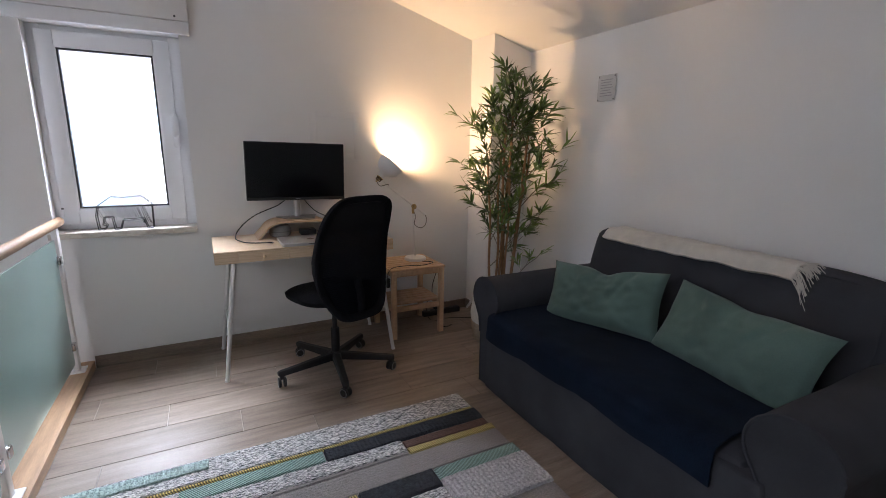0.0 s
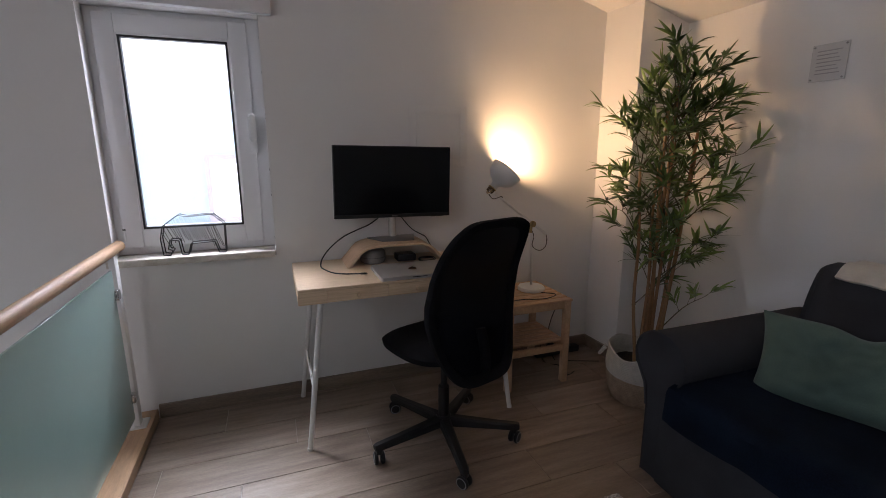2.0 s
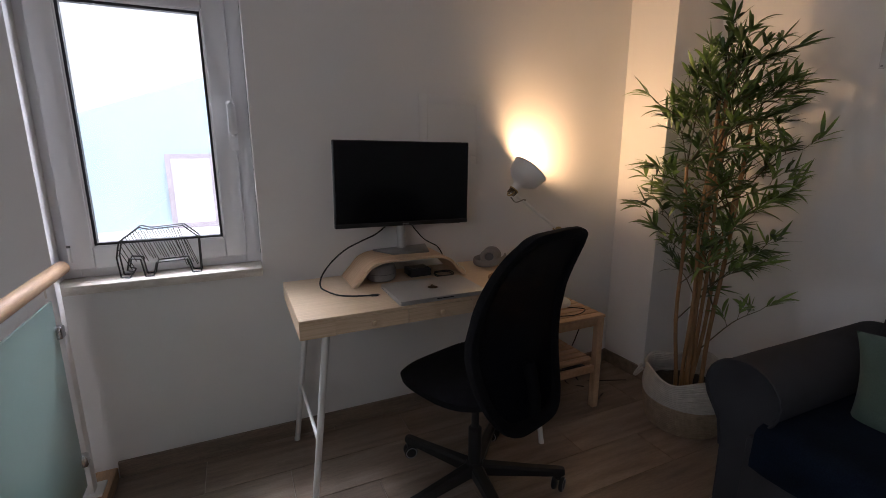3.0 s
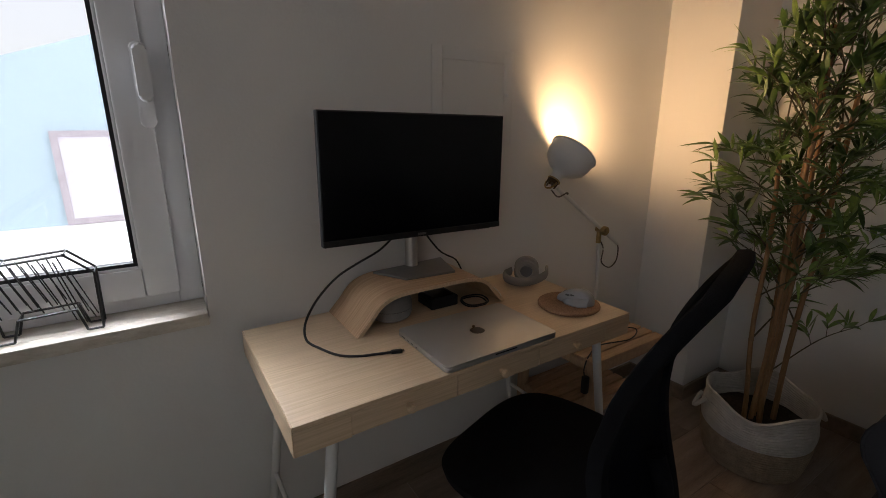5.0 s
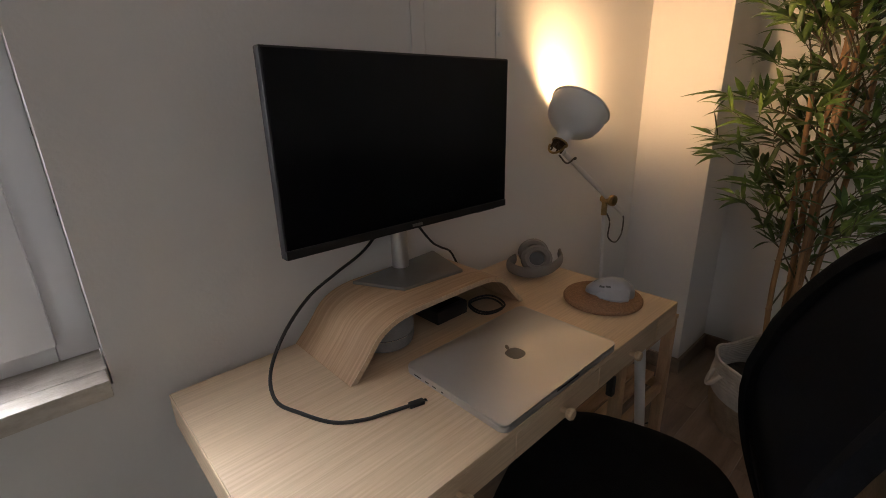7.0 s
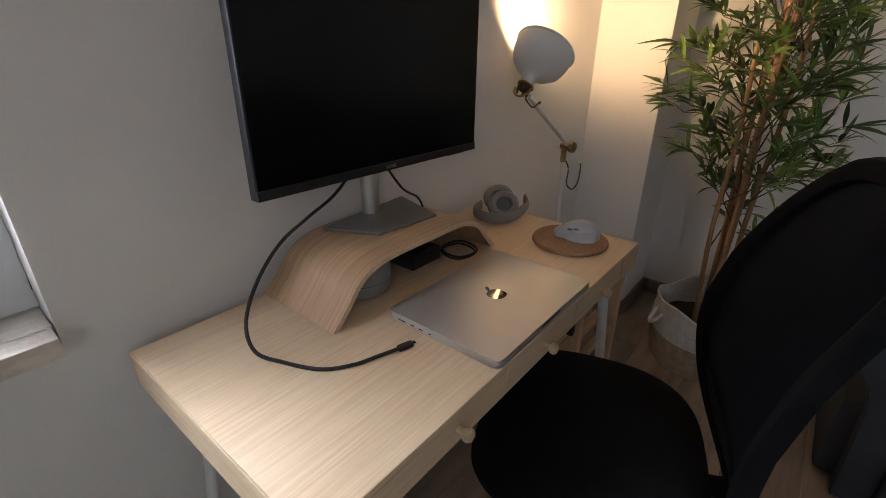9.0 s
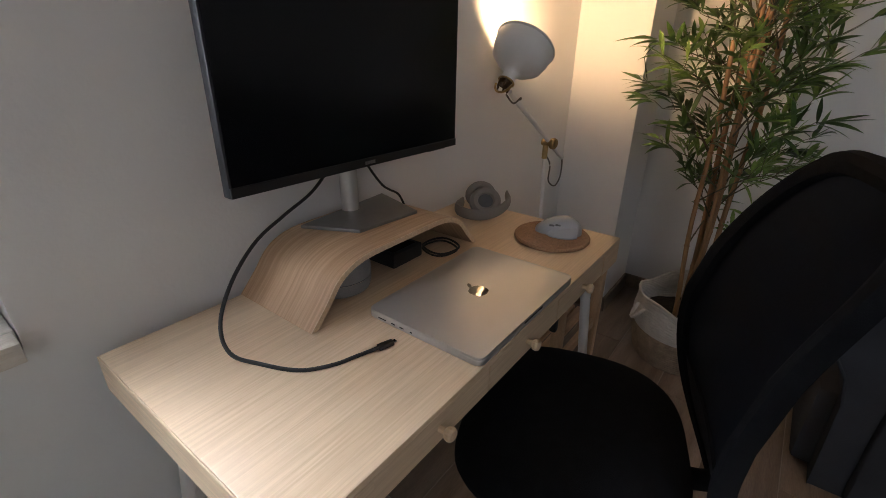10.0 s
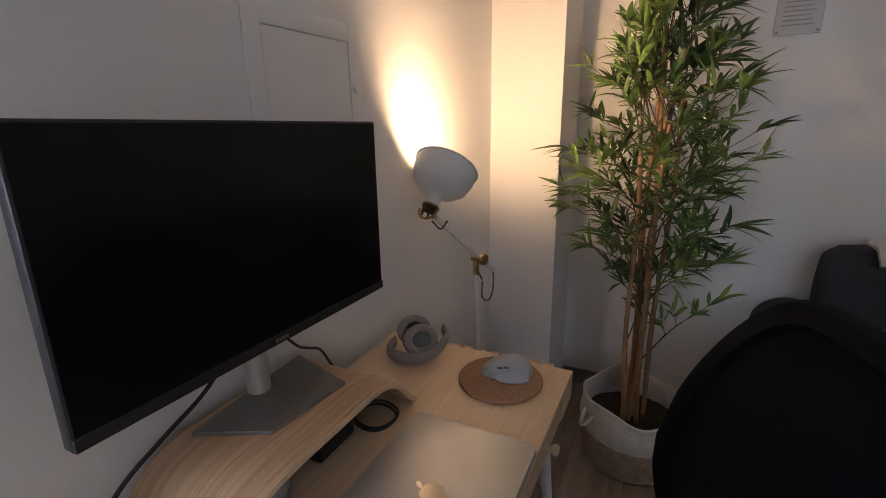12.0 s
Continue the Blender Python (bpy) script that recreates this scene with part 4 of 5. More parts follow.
bm = bmesh.new()
N = 96
rr = []
for i in range(N):
    loop = []
    for s, dy in ((1.0, 0.0), (0.985, 0.016), (0.93, 0.020), (0.855, 0.012), (0.835, 0.0), (0.855, -0.012), (0.93, -0.018), (0.985, -0.014)):
        px, t = outline(i / N, s)
        loop.append(bm.verts.new(cm @ (back_pt(px, t) + Vector((0, dy, 0)))))
    rr.append(loop)
for i in range(N):
    a, b = rr[i], rr[(i + 1) % N]
    for k in range(8):
        bm.faces.new((a[k], a[(k + 1) % 8], b[(k + 1) % 8], b[k]))
part("back_frame", bm, BLACK_FABRIC, chair)
bm = bmesh.new()
grid(bm, N, 6, lambda u, v: cm @ back_pt(*outline(u, 0.86 * (1 - v))), closed_u=True)
part("netting", bm, NET, chair, "see-through black netting")
bm = bmesh.new()
for i, (t0, t1, wd) in enumerate(((0.04, 0.30, 0.155),)):
    grid(bm, 16, 8, lambda u, v: cm @ (back_pt((u - 0.5) * 2 * wd * (0.7 + 0.4 * v), t0 + (t1 - t0) * v) + Vector((0, 0.008, 0))))
part("lumbar_plate", bm, BLACK_FABRIC, chair, thick=0.006)
bm = bmesh.new()
tube(bm, [cm @ Vector(p) for p in smooth_line([(0, 0.02, 0.436), (0, -0.15, 0.428), (0, -0.225, 0.45), (0, -0.222, 0.54), (0, -0.196, 0.62)], 6)], 0.021, 12)
part("back_bracket", bm, BLACK_FABRIC, chair)
bm = bmesh.new()
tube(bm, [cm @ Vector(p) for p in ((0.09, 0.06, 0.44), (0.20, 0.05, 0.435), (0.26, 0.05, 0.425))], 0.006, 8)
part("height_lever", bm, BLACK_PLASTIC, chair)

# ---- plant ----
plant = thing("bamboo_plant", "tall artificial bamboo with green leaves in a rope basket", "plant", (1.855, 2.625, FZ))
PC = Vector((1.884, 2.612, 0))
rng = random.Random(7)
canes = []
for dx, dy, lx, ly, h, r in ((-0.055, 0.035, -0.05, 0.02, 1.22, 0.011), (-0.03, -0.02, 0.02, 0.03, 1.50, 0.012), (0.0, 0.02, 0.06, 0.01, 1.62, 0.0125),
                             (0.035, -0.035, 0.09, -0.02, 1.40, 0.012), (0.05, 0.025, 0.13, -0.03, 1.30, 0.011),
                             (0.012, -0.005, 0.03, 0.0, 1.35, 0.0105), (-0.04, 0.005, -0.02, -0.02, 1.30, 0.0105)):
    a = PC + Vector((dx, dy, 0.14))
    b = PC + Vector((dx + lx, dy + ly, h))
    pts = [a.lerp(b, k / 12) + Vector((0.006 * math.sin(k * 0.9 + dx * 90), 0.006 * math.cos(k * 0.7 + dy * 80), 0)) for k in range(13)]
    bm = bmesh.new()
    r *= 0.86
    tube(bm, pts, r, 10, r * 0.75)
    for k in range(2, 12, 2):
        q = pts[k]
        lathe(bm, [(r * 0.9, -0.004), (r * 1.16, 0), (r * 0.9, 0.004)], 10, Matrix.Translation(q))
    part("cane", bm, CANE, plant)
    canes.append(pts)


def leaf(bm, at, d, length, width, droop, roll):
    d = d.normalized()
    side = d.cross(Vector((0, 0, 1)))
    side = side.normalized() if side.length > 0.05 else Vector((1, 0, 0))
    up = side.cross(d)
    side, up = side * math.cos(roll) + up * math.sin(roll), up * math.cos(roll) - side * math.sin(roll)
    prev = None
    for k, w in enumerate((0.12, 0.75, 1.0, 0.85, 0.5, 0.0)):
        t = k / 5
        c = at + d * length * t + Vector((0, 0, -droop * length * t * t)) 
        c.x = min(c.x, WX - 0.012)
        if w == 0:
            ring_ = [bm.verts.new(c)]
        else:
            ring_ = []
            for s in (-1, 0, 1):
                q = c + side * s * width * w * 0.5 - up * (0.0 if s else width * 0.16 * w)
                q.x = min(q.x, WX - 0.008)
                ring_.append(bm.verts.new(q))
        if prev:
            if len(ring_) == 3:
                bm.faces.new((prev[0], prev[1], ring_[1], ring_[0])), bm.faces.new((prev[1], prev[2], ring_[2], ring_[1]))
            else:
                bm.faces.new((prev[0], prev[1], ring_[0])), bm.faces.new((prev[1], prev[2], ring_[0]))
        prev = ring_


def branch(root, tip, sag, n_sprays, light):
    mid = root.lerp(tip, 0.55) + Vector((0, 0, sag))
    line = smooth_line([root, mid, tip], 6)
    for p in line:
        p.x = min(p.x, WX - 0.02)
    bm = bmesh.new()
    tube(bm, line, 0.0032, 6, 0.0012)
    bl = bmesh.new()
    main = (tip - root).normalized()
    for s in range(n_sprays):
        t = 0.30 + 0.70 * (s + 1) / n_sprays
        at = line[min(len(line) - 1, int(t * (len(line) - 1)))]
        a = rng.uniform(0, 2 * math.pi)
        out = (main + Vector((math.cos(a), math.sin(a), rng.uniform(-0.2, 0.5))) * (0.9 if s < n_sprays - 1 else 0.25)).normalized()
        end = at + out * rng.uniform(0.04, 0.09)
        end.x = min(end.x, WX - 0.02)
        tube(bm, [at, at.lerp(end, 0.5) + Vector((0, 0, 0.006)), end], 0.0014, 5, 0.0008)
        for k in range(rng.randint(6, 8)):
            b = rng.uniform(0, 2 * math.pi)
            dd = out + Vector((math.cos(b), math.sin(b), rng.uniform(-0.45, 0.55))) * rng.uniform(0.35, 0.95)
            leaf(bl, at.lerp(end, rng.uniform(0.35, 1.0)), dd, rng.uniform(0.08, 0.135), rng.uniform(0.012, 0.020), rng.uniform(0.05, 0.5), rng.uniform(-0.7, 0.7))
    st = part("branch", bm, TWIG, plant)
    tagged(part("leaves", bl, LEAF_LIGHT if light else LEAF, st), kind="stuff")


for i in range(60):
    h = 0.62 + 1.05 * ((i + 0.5) / 60) ** 0.8
    cane = canes[i % 7]
    root = min((p for p in cane), key=lambda p: abs(p.z - min(h - 0.12, cane[-1].z))).copy()
    if root.z < h - 0.2:
        root = cane[-1].copy()
    a = i * 2.399 + rng.uniform(-0.4, 0.4)
    reach = (0.08 + 0.19 * math.sin(math.pi * min(1, max(0, (h - 0.50) / 1.45))) ** 0.8) * rng.uniform(0.65, 1.12) * (1 - 0.4 * max(0, h - 1.25) / 0.42)
    tip = Vector((PC.x + 0.03 + 0.05 * max(0, h - 1.0) + reach * math.cos(a), PC.y - 0.05 * max(0, h - 1.0) + reach * math.sin(a), h + rng.uniform(-0.02, 0.10)))
    tip.y = max(tip.y, 2.44 if h > 1.25 else 2.37)
    tip.x = min(tip.x, 2.17)
    branch(root, tip, rng.uniform(0.0, 0.05), rng.randint(4, 5), rng.random() < 0.34)
for tip in ((1.85, 2.60, 1.74), (2.02, 2.57, 1.70), (1.97, 2.67, 1.70), (1.56, 2.62, 1.20), (1.60, 2.71, 1.49), (2.02, 2.41, 0.60)):
    cane = canes[2 if tip[2] > 1 else 4]
    root = min(cane, key=lambda p: abs(p.z - (tip[2] - 0.25))).copy()
    branch(root, Vector(tip), 0.03, 4, tip[2] < 1.6)

# basket
BC = (1.874, 2.612)


def basket_ring(z, r, wave):
    return [(BC[0] + (r + 0.006 * math.sin(2 * a + 0.6)) * math.cos(a), BC[1] + (r + 0.006 * math.sin(2 * a + 0.6)) * math.sin(a), FZ + z + wave * (0.014 * math.sin(3 * a + 1.0) + 0.010 * math.sin(5 * a)))
            for a in [2 * math.pi * k / 64 for k in range(65)]]


basket = thing("rope_basket", "round rope basket, white above natural jute", "basket", (BC[0], BC[1], FZ))
bm = bmesh.new()
lathe(bm, [(0, 0.004), (0.170, 0.004), (0.170, 0.010), (0, 0.010)], 48, pose(BC[0], BC[1], FZ))
part("bottom", bm, JUTE, basket, "natural brown jute")
for k in range(13):
    z = 0.009 + k * 0.0105
    bm = bmesh.new()
    tube(bm, basket_ring(z, 0.172 + 0.022 * math.sin(math.pi * 0.5 * min(1, z / 0.14)), 0), 0.0062, 6)
    part("jute_coil", bm, JUTE, basket)
for k in range(13):
    z = 0.1455 + k * 0.0105
    bm = bmesh.new()
    tube(bm, basket_ring(z, 0.194 + 0.004 * math.sin(k * 0.5), k / 12), 0.0062, 6)
    part("rope_coil", bm, ROPE, basket)
for a0 in (2.35, -0.79):
    bm = bmesh.new()
    pts = [Vector((BC[0] + (0.205 + 0.030 * math.sin(math.pi * k / 10)) * math.cos(a0 + 0.24 * (k / 10 - 0.5)), BC[1] + (0.205 + 0.030 * math.sin(math.pi * k / 10)) * math.sin(a0 + 0.24 * (k / 10 - 0.5)), FZ + 0.245 - 0.05 * math.sin(math.pi * k / 10))) for k in range(11)]
    tube(bm, pts, 0.0085, 8)
    part("loop_handle", bm, ROPE, basket)
bm = bmesh.new()
grid(bm, 32, 6, lambda u, v: (BC[0] + 0.186 * v * math.cos(2 * math.pi * u), BC[1] + 0.186 * v * math.sin(2 * math.pi * u), FZ + 0.165 + 0.012 * noise.noise(Vector((9 * v * math.cos(6.28 * u), 9 * v * math.sin(6.28 * u), 0)))), closed_u=True)
part("soil", bm, SOIL, plant, "dark soil")

# ---- sofa ----
sofa = thing("sofa", "charcoal fabric two-seat sofa with rolled arms", "sofa", (1.87, 1.34, FZ))
sm = pose(1.395, 2.208, FZ)   # x: depth from the front, -y: along the sofa
SL = 1.745


def soft(bm, amount, scale, seed):
    for v in bm.verts:
        v.co += Vector((noise.noise(v.co * scale + Vector((seed, 0, 0))), noise.noise(v.co * scale + Vector((0, seed, 0))), noise.noise(v.co * scale + Vector((0, 0, seed))))) * amount
    return bm


def cushion(lo, hi, r=0.05, puff=0.02, n=14):
    """A stuffed box with rounded edges and bulging faces."""
    bm = bmesh.new()
    bmesh.ops.create_cube(bm, size=2)
    bmesh.ops.subdivide_edges(bm, edges=bm.edges[:], cuts=n, use_grid_fill=True)
    c = Vector([(a + b) / 2 for a, b in zip(lo, hi)])
    h = Vector([abs(b - a) / 2 for a, b in zip(lo, hi)])
    for v in bm.verts:
        q = Vector([v.co[i] * h[i] for i in range(3)])
        k = Vector([max(-(h[i] - r), min(h[i] - r, q[i])) for i in range(3)])
        d = q - k
        q = k + (d.normalized() * r if d.length > 1e-6 else d)
        n3 = [abs(v.co[i]) for i in range(3)]
        ax = n3.index(max(n3))
        o = [i for i in range(3) if i != ax]
        q[ax] += math.copysign(puff * (1 - v.co[o[0]] ** 2) * (1 - v.co[o[1]] ** 2), v.co[ax])
        v.co = c + q
    return bm


def sofa_part(name, bm, material=None, label="", parent=None):
    bmesh.ops.transform(bm, matrix=sm, verts=bm.verts)
    return part(name, bm, material or SOFA, parent or sofa, label)


sofa_part("front_skirt", soft(cushion((0.0, -SL + 0.16, 0.0), (0.10, -0.16, 0.40), 0.018, 0.006), 0.004, 6, 1))
sofa_part("frame_base", boxes(((0.09, -SL + 0.02, 0.01), (0.90, -0.02, 0.30)), bevel=0.02))
sofa_part("seat_cushion", soft(cushion((0.02, -SL + 0.225, 0.28), (0.74, -0.225, 0.435), 0.045, 0.012), 0.006, 5, 2))
for y0, y1 in ((-0.235, 0.0), (-SL, -SL + 0.235)):
    arm = bmesh.new()
    yc = (y0 + y1) / 2
    sec = []
    for k in range(20):
        a = radians(-38 + 256 * k / 19)
        sec.append((yc + 0.122 * math.cos(a), 0.515 + 0.114 * math.sin(a)))
    sec = [(y1 - 0.075, 0.0), (y1 - 0.070, 0.30), (y1 - 0.055, 0.39)] + sec + [(y0 + 0.02, 0.36), (y0 + 0.02, 0.0)]
    xs = [0.032, 0.02, 0.024, 0.2, 0.4, 0.6, 0.8, 0.88, 0.905]
    rows = []
    for j, x in enumerate(xs):
        s = 0.95 if j in (0, len(xs) - 1) else 1.0
        rows.append([arm.verts.new((x - (0.006 if j == 0 else 0), yc + (yy - yc) * s, 0.3 + (zz - 0.3) * s if zz > 0 else 0.0)) for yy, zz in sec])
    for a, b in zip(rows, rows[1:]):
        for k in range(len(sec) - 1):
            arm.faces.new((a[k], a[k + 1], b[k + 1], b[k]))
    arm.faces.new(rows[0]), arm.faces.new(rows[-1][::-1])
    soft(arm, 0.004, 6, y0)
    am_ = sofa_part("arm", arm)
    pip = bmesh.new()
    tube(pip, [(0.02, yy, zz) for yy, zz in sec[1:-1]], 0.005, 6)
    sofa_part("piping", pip, parent=am_)
sofa_part("back_frame", soft(cushion((0.70, -SL + 0.235, 0.15), (0.93, -0.235, 0.84), 0.06, 0.005), 0.004, 4, 5))
for y0, y1 in ((-SL / 2 + 0.016, -0.195), (-SL + 0.195, -SL / 2 - 0.016)):
    b = cushion((0.0, y0, 0.0), (0.20, y1, 0.475), 0.05, 0.03)
    soft(b, 0.008, 4, y0 * 3)
    bmesh.ops.transform(b, matrix=pose(0.64, 0, 0.415, 0, 12, 0), verts=b.verts)
    bc = sofa_part("back_cushion", b)
    pip = bmesh.new()
    w, c0, c1 = 0.06, y0 + 0.016, y1 - 0.016
    loop = [(0.018, c0, 0.08), (0.018, c0, 0.395), (0.016, c0 + w, 0.457), (0.008, (c0 + c1) / 2, 0.465), (0.016, c1 - w, 0.457), (0.018, c1, 0.395), (0.018, c1, 0.08)]
    tube(pip, smooth_line(loop, 5), 0.0045, 6)
    bmesh.ops.transform(pip, matrix=pose(0.64, 0, 0.415, 0, 12, 0), verts=pip.verts)
    sofa_part("piping", pip, parent=bc)

# navy blanket over the seat
bm = bmesh.new()


def blanket_pt(u, v):
    y = -0.195 - u * (SL - 0.49)
    run = v * 0.90
    hang = 0.120 + 0.009 * math.sin(u * 7 + 1) + 0.006 * math.sin(u * 19)
    w = 0.012 * noise.noise(Vector((u * 7, v * 5, 3))) + 0.006 * noise.noise(Vector((u * 18, v * 14, 8)))
    if run > 0.70:
        k = min(1.0, (run - 0.70) / 0.20)
        return sm @ Vector((-0.012 - 0.012 * abs(w) / 0.012 - 0.006 * k, y, 0.438 - k * hang + w * 0.5))
    edge = max(0.0, (run - 0.62) / 0.08)
    return sm @ Vector((0.70 - run - 0.008, y, 0.462 - 0.020 * edge ** 2 + 0.6 * w))


grid(bm, 60, 44, blanket_pt)
single("navy_blanket", bm, NAVY, "navy blue fleece blanket spread over the sofa seat", "blanket", thick=0.008)


def pillow(name, w, h, t, m, label, sag=0.045):
    bm = bmesh.new()
    for side in (1, -1):
        def fn(u, v, side=side):
            a, b = 2 * u - 1, 2 * v - 1
            pinch_x = 1 - 0.075 * (1 - b * b)
            pinch_y = 1 - 0.085 * (1 - a * a)
            f = (max(0, 1 - a ** 4) * max(0, 1 - b ** 4)) ** 0.5
            wr = 0.012 * noise.noise(Vector((a * 2.6 + w * 9, b * 2.2, side))) + 0.009 * noise.noise(Vector((a * 7 + w * 5, b * 4, side * 3)))
            fold = sum(0.012 * math.exp(-((a - c0 - 0.35 * k0 * (b - 1)) * 16) ** 2) * max(0.0, b + 0.25) for c0, k0 in ((-0.06, 0.35), (0.06, -0.25), (0.55, 0.9), (-0.6, -0.8)))
            z = side * (t * 0.5 * f * (1 - 0.22 * b) + (wr - fold) * f)
            dent = sag * math.exp(-((a - 0.02) * 4.5) ** 2) * max(0.0, b) ** 2
            return m @ Vector((a * w / 2 * pinch_x, b * h / 2 * pinch_y - dent, z))
        grid(bm, 56, 40, fn)
    bmesh.ops.remove_doubles(bm, verts=bm.verts, dist=0.0006)
    ob = single(name, bm, VELVET, label, "pillow", "sage pillows")
    return ob


def facing(center, tilt, yaw, roll=0):
    """A pillow's pose: x along the sofa towards its near end, y up, leaning back."""
    return Matrix.Translation(center) @ Matrix.Rotation(radians(yaw), 4, "Z") @ Matrix((( 0, 0, -1, 0), (-1, 0, 0, 0), (0, 1, 0, 0), (0, 0, 0, 1))) @ Matrix.Rotation(radians(-tilt), 4, "X") @ Matrix.Rotation(radians(roll), 4, "Z")


pillow("sage_pillow", 0.62, 0.335, 0.15, facing((1.835, 1.655, 0.572), 22, 14, 5), "sage green velvet pillow leaning on the sofa back", 0.03)
pillow("sage_pillow", 0.66, 0.34, 0.15, facing((1.885, 1.025, 0.568), 24, -6, -3), "sage green velvet pillow slumped beside the sofa arm", 0.012)

# cream throw
throw = thing("cream_throw", "cream woven throw with fringe laid along the sofa back", "throw", (2.18, 1.4, 0.9))
bm = bmesh.new()


def throw_pt(u, v):
    y = -0.30 - u * 0.96
    a = (v - 0.5) * 2
    z = 0.898 - 0.055 * abs(a) ** 2.6 + 0.010 * noise.noise(Vector((u * 8, v * 3, 1))) + 0.008 * math.sin(v * 9) * (1 - abs(a))
    x = 0.79 + a * (0.115 + 0.012 * math.sin(u * 5)) - 0.015 * u
    return sm @ Vector((x, y + 0.01 * noise.noise(Vector((v * 6, u, 2))), z))


grid(bm, 50, 20, throw_pt)
tb = part("cloth", bm, CREAM, throw, thick=0.014)
bm = bmesh.new()
for k in range(64):
    v = k / 63 * 0.6
    p = sm.inverted() @ throw_pt(1.0, v)
    e = Vector((p.x - 0.012 + rng.uniform(-0.02, 0.01), p.y - rng.uniform(0.04, 0.075), p.z - rng.uniform(0.01, 0.05) * (1.4 - v)))
    if k < 18:
        e.z -= rng.uniform(0.01, 0.04)
        e.x -= 0.015
    tube(bm, [sm @ q for q in smooth_line([p, p.lerp(e, 0.5) + Vector((rng.uniform(-0.01, 0.01), 0, 0.012)), e], 4)], 0.0020, 5, 0.0012)
tagged(part("fringe", bm, CREAM, throw), kind="stuff")

# ---- rug ----
rug = thing("rug", "patchwork woven wool rug in grey, mint, charcoal and yellow", "rug", (0.4, 1.2, FZ))
RZ = FZ + 0.009
part("backing", boxes(((-0.533, 0.44, FZ), (1.222, 2.034, FZ + 0.006)), bevel=0.002), RUG_TAUPE, rug)
for x0, x1, y0, y1, m_, h in (
        (-0.535, 1.212, 1.795, 1.942, RUG_HEATHER, 0.011), (-0.535, 0.0, 1.858, 1.928, RUG_MINT_KNIT, 0.018), (-0.535, 0.0, 1.69, 1.768, RUG_HEATHER, 0.010),
        (-0.30, 1.205, 1.770, 1.792, RUG_YELLOW, 0.012), (-0.112, 0.44, 1.692, 1.768, RUG_MINT, 0.012), (0.442, 1.215, 1.680, 1.768, RUG_CHARCOAL, 0.017),
        (-0.535, 0.775, 1.602, 1.690, RUG_HEATHER, 0.011), (0.777, 1.214, 1.622, 1.678, RUG_BROWN, 0.010), (0.777, 1.224, 1.577, 1.620, RUG_YELLOW, 0.012),
        (-0.535, 1.220, 1.445, 1.575, RUG_TAUPE, 0.010), (-0.535, 0.775, 1.577, 1.600, RUG_TAUPE, 0.010), (0.822, 1.228, 1.372, 1.443, RUG_MINT, 0.012), (0.822, 1.235, 1.160, 1.370, RUG_GREY, 0.018),
        (0.50, 0.820, 1.335, 1.443, RUG_CHARCOAL, 0.017), (-0.20, 0.498, 1.418, 1.443, RUG_YELLOW, 0.012), (-0.535, 0.498, 1.335, 1.416, RUG_TAUPE, 0.010),
        (-0.535, 0.820, 1.160, 1.333, RUG_HEATHER, 0.011), (-0.535, 1.23, 0.90, 1.158, RUG_TAUPE, 0.010), (-0.535, 1.23, 0.30, 0.898, RUG_HEATHER, 0.011)):
    x0, x1, y0, y1 = 0.003 + 1.003 * x0, 0.003 + 1.003 * x1, 0.145 + 0.975 * y0, 0.145 + 0.975 * y1
    near = y0 > 1.2
    nx, ny = max(2, int((x1 - x0) / (0.005 if near else 0.03))), max(2, int((y1 - y0) / (0.0045 if near else 0.03)))
    knit = h > 0.015

    def rug_pt(u, v, x0=x0, x1=x1, y0=y0, y1=y1, h=h, knit=knit):
        dx, dy = u * (x1 - x0), v * (y1 - y0)
        e = min(dx, x1 - x0 - dx), min(dy, y1 - y0 - dy)
        z = h * min(1.0, min(e) / 0.006 + 0.15)
        if knit:    # chunky looped stitches
            z += 0.0026 * math.sin(dy * 2 * math.pi / 0.018) * math.sin((dx + (0.009 if int(dy / 0.009) % 2 else 0)) * 2 * math.pi / 0.020)
        else:       # flat cords
            z += 0.0011 * math.sin(dy * 2 * math.pi / 0.0135 + 0.5 * math.sin(dx * 40)) 
        z += 0.0016 * noise.noise(Vector((dx * 90, dy * 90, h * 50)))
        return (x0 + dx, y0 + dy + 0.003 * noise.noise(Vector((x0 + u * 9, y0 * 7, 0))), FZ + 0.003 + z)

    bm = bmesh.new()
    grid(bm, nx, ny, rug_pt)
    part("strip", bm, m_, rug)

# ---- wall fittings ----
sign = thing("wall_sign", "clear plastic notice with grey lines on the wall", "sign", (WX, 2.215, 1.685))
part("plate", boxes(((WX - 0.008, 2.145, 1.608), (WX - 0.003, 2.288, 1.762)), bevel=0.001, seg=1), PAPER, sign)
for y in (2.155, 2.278):
    for z in (1.618, 1.752):
        bm = bmesh.new()
        rod(bm, (WX - 0.001, y, z), (WX - 0.011, y, z), 0.004)
        part("screw", bm, STAND, sign)
for k in range(7):
    part("text_line", boxes(((WX - 0.009, 2.168 + 0.008 * (k % 3), 1.638 + k * 0.0155), (WX - 0.0078, 2.265, 1.6425 + k * 0.0155))), INK, sign, smooth=False)
panel = thing("electrical_panel", "white flush electrical panel door in the wall", "panel", (0.915, WY, 1.23))
part("frame", ring(0.745, 1.085, 1.225, 1.545, 0.040, WY - 0.004, WY - 0.0005, 0.001), PLASTER, panel)
part("door", boxes(((0.787, WY - 0.0032, 1.267), (1.042, WY - 0.001, 1.503)), bevel=0.001, seg=1), PLASTER, panel)
bm = bmesh.new()
rod(bm, (1.056, WY - 0.006, 1.40), (1.056, WY - 0.012, 1.40), 0.006)
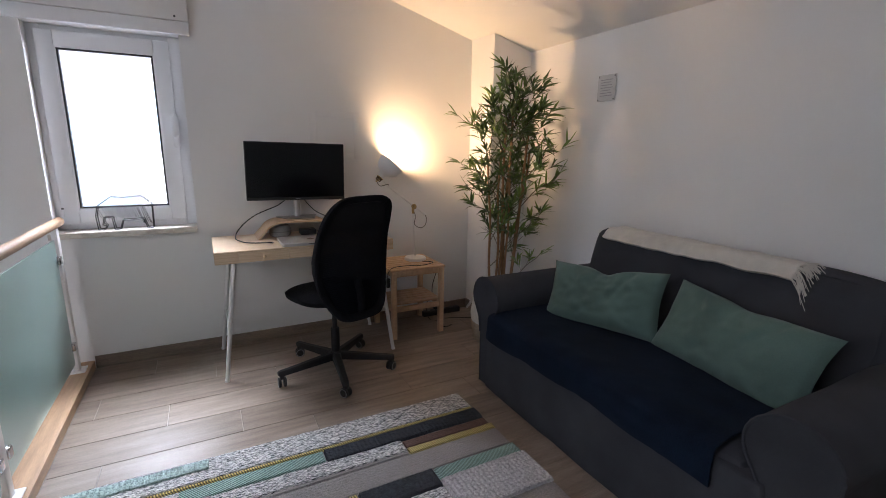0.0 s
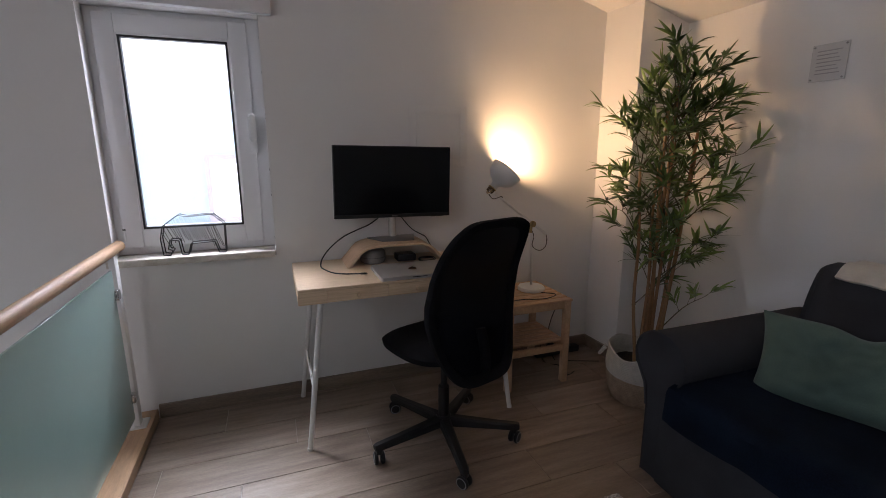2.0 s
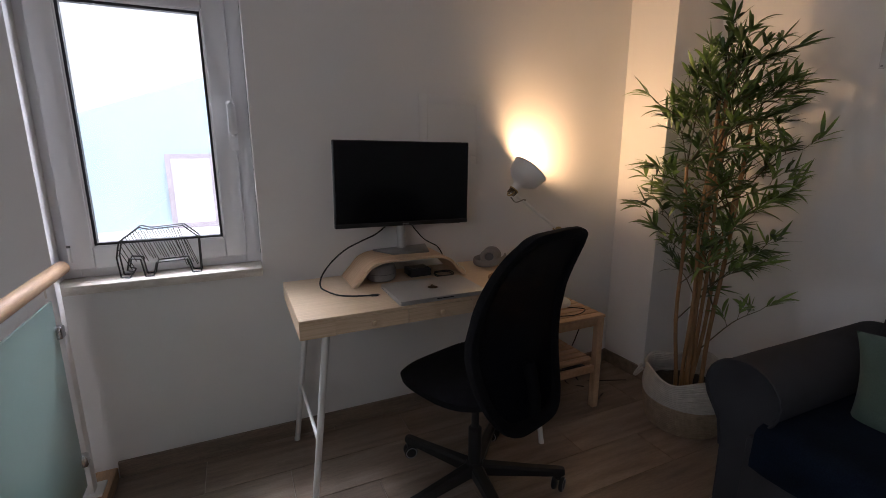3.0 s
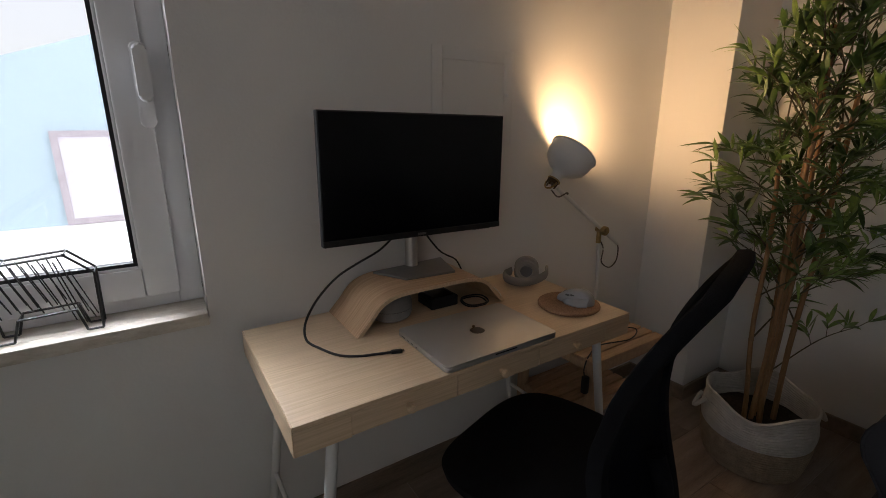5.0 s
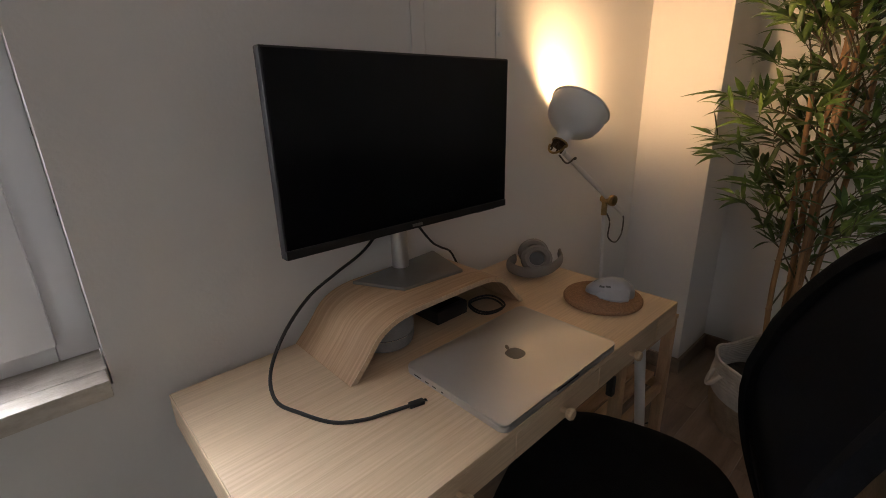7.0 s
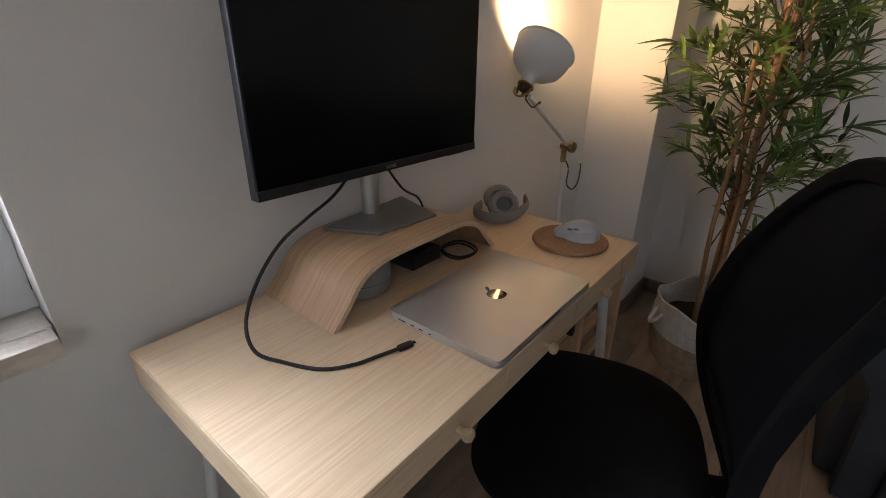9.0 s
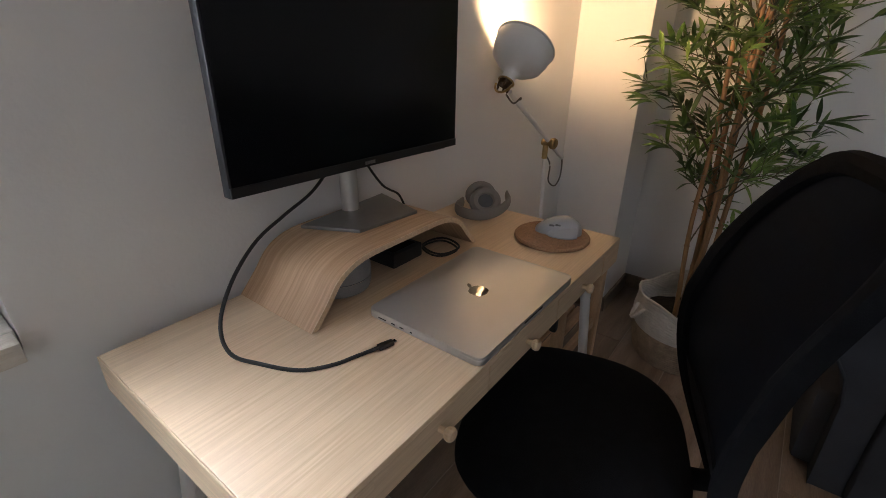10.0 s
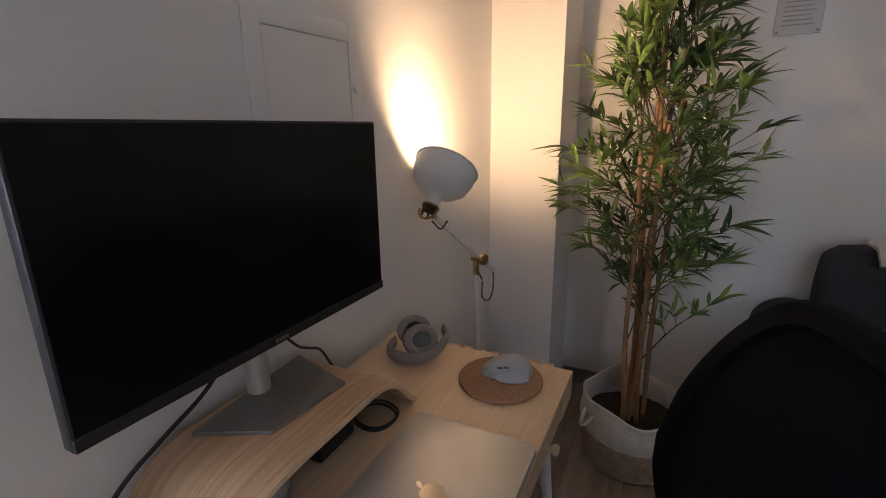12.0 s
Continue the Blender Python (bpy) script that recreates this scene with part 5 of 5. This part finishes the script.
part("latch", bm, PVC, panel)

# ---- wire elephant on the sill ----
eleph = thing("wire_elephant", "black wire elephant figure on the window sill", "figurine", (-0.34, 3.29, 0.819))
EX, EY, EZ = -0.480, 3.290, 0.8205
W_, H_ = 0.278, 0.195
side2d = [(0.02, 0.02), (0.0, 0.42), (0.05, 0.72), (0.30, 0.98), (0.42, 0.93), (0.82, 0.97), (1.0, 0.72), (0.99, 0.0), (0.88, 0.0), (0.83, 0.28), (0.45, 0.26), (0.40, 0.0), (0.30, 0.0), (0.27, 0.35), (0.14, 0.38), (0.10, 0.15), (0.17, 0.12), (0.12, 0.0), (0.02, 0.02)]


def ep(p, y):
    return Vector((EX + p[0] * W_, EY + y, EZ + 0.002 + p[1] * H_))


for y in (-0.026, 0.026):
    bm = bmesh.new()
    for a, b in zip(side2d, side2d[1:]):
        rod(bm, ep(a, y), ep(b, y), 0.0028, seg=6)
    part("outline_wire", bm, CABLE, eleph)
    for k in range(13):
        bm = bmesh.new()
        x = 0.06 + k * 0.066
        z1 = 0.90 - 0.18 * (k > 11)
        x0 = min(0.98, x + 0.10)
        z0 = 0.30 if 0.16 < x0 < 0.82 else 0.10
        if k % 2 == (y > 0):
            z0 += 0.05
        rod(bm, ep((x - 0.04, 0.62 if k == 0 else (z1 if 3 < k else 0.70 + 0.07 * k)), y), ep((x0, z0), y), 0.0015, seg=5)
        part("hatch_wire", bm, CABLE, eleph)
for p in side2d[1:8:1] + side2d[9:11]:
    bm = bmesh.new()
    rod(bm, ep(p, -0.026), ep(p, 0.026), 0.0014, seg=6)
    part("cross_wire", bm, CABLE, eleph)
for p in (side2d[3], side2d[5]):
    bm = bmesh.new()
    bmesh.ops.create_uvsphere(bm, u_segments=10, v_segments=6, radius=0.0045, matrix=Matrix.Translation(ep(p, -0.026)))
    part("weld_bead", bm, CABLE, eleph)

# ---- floor planks ----
pl = 0.87
y = 2.198 - 0.2075 * 19
row = 0
while y < WY:
    x = -0.59 - ((row * 0.37 + 0.12) % 1) * pl
    while x < WX:
        a, b = max(x, -0.5895) + 0.001, min(x + pl, WX - 0.0005) - 0.001
        c, d = max(y, BY) + 0.001, min(y + 0.2075, WY) - 0.001
        if b - a > 0.02 and d - c > 0.02:
            bm = boxes(((a, c, FZ - 0.008), (b, d, FZ)), bevel=0.0012, seg=1)
            part("plank", bm, OAKTILE, floor, smooth=False)
        x += pl
    y += 0.2075
    row += 1
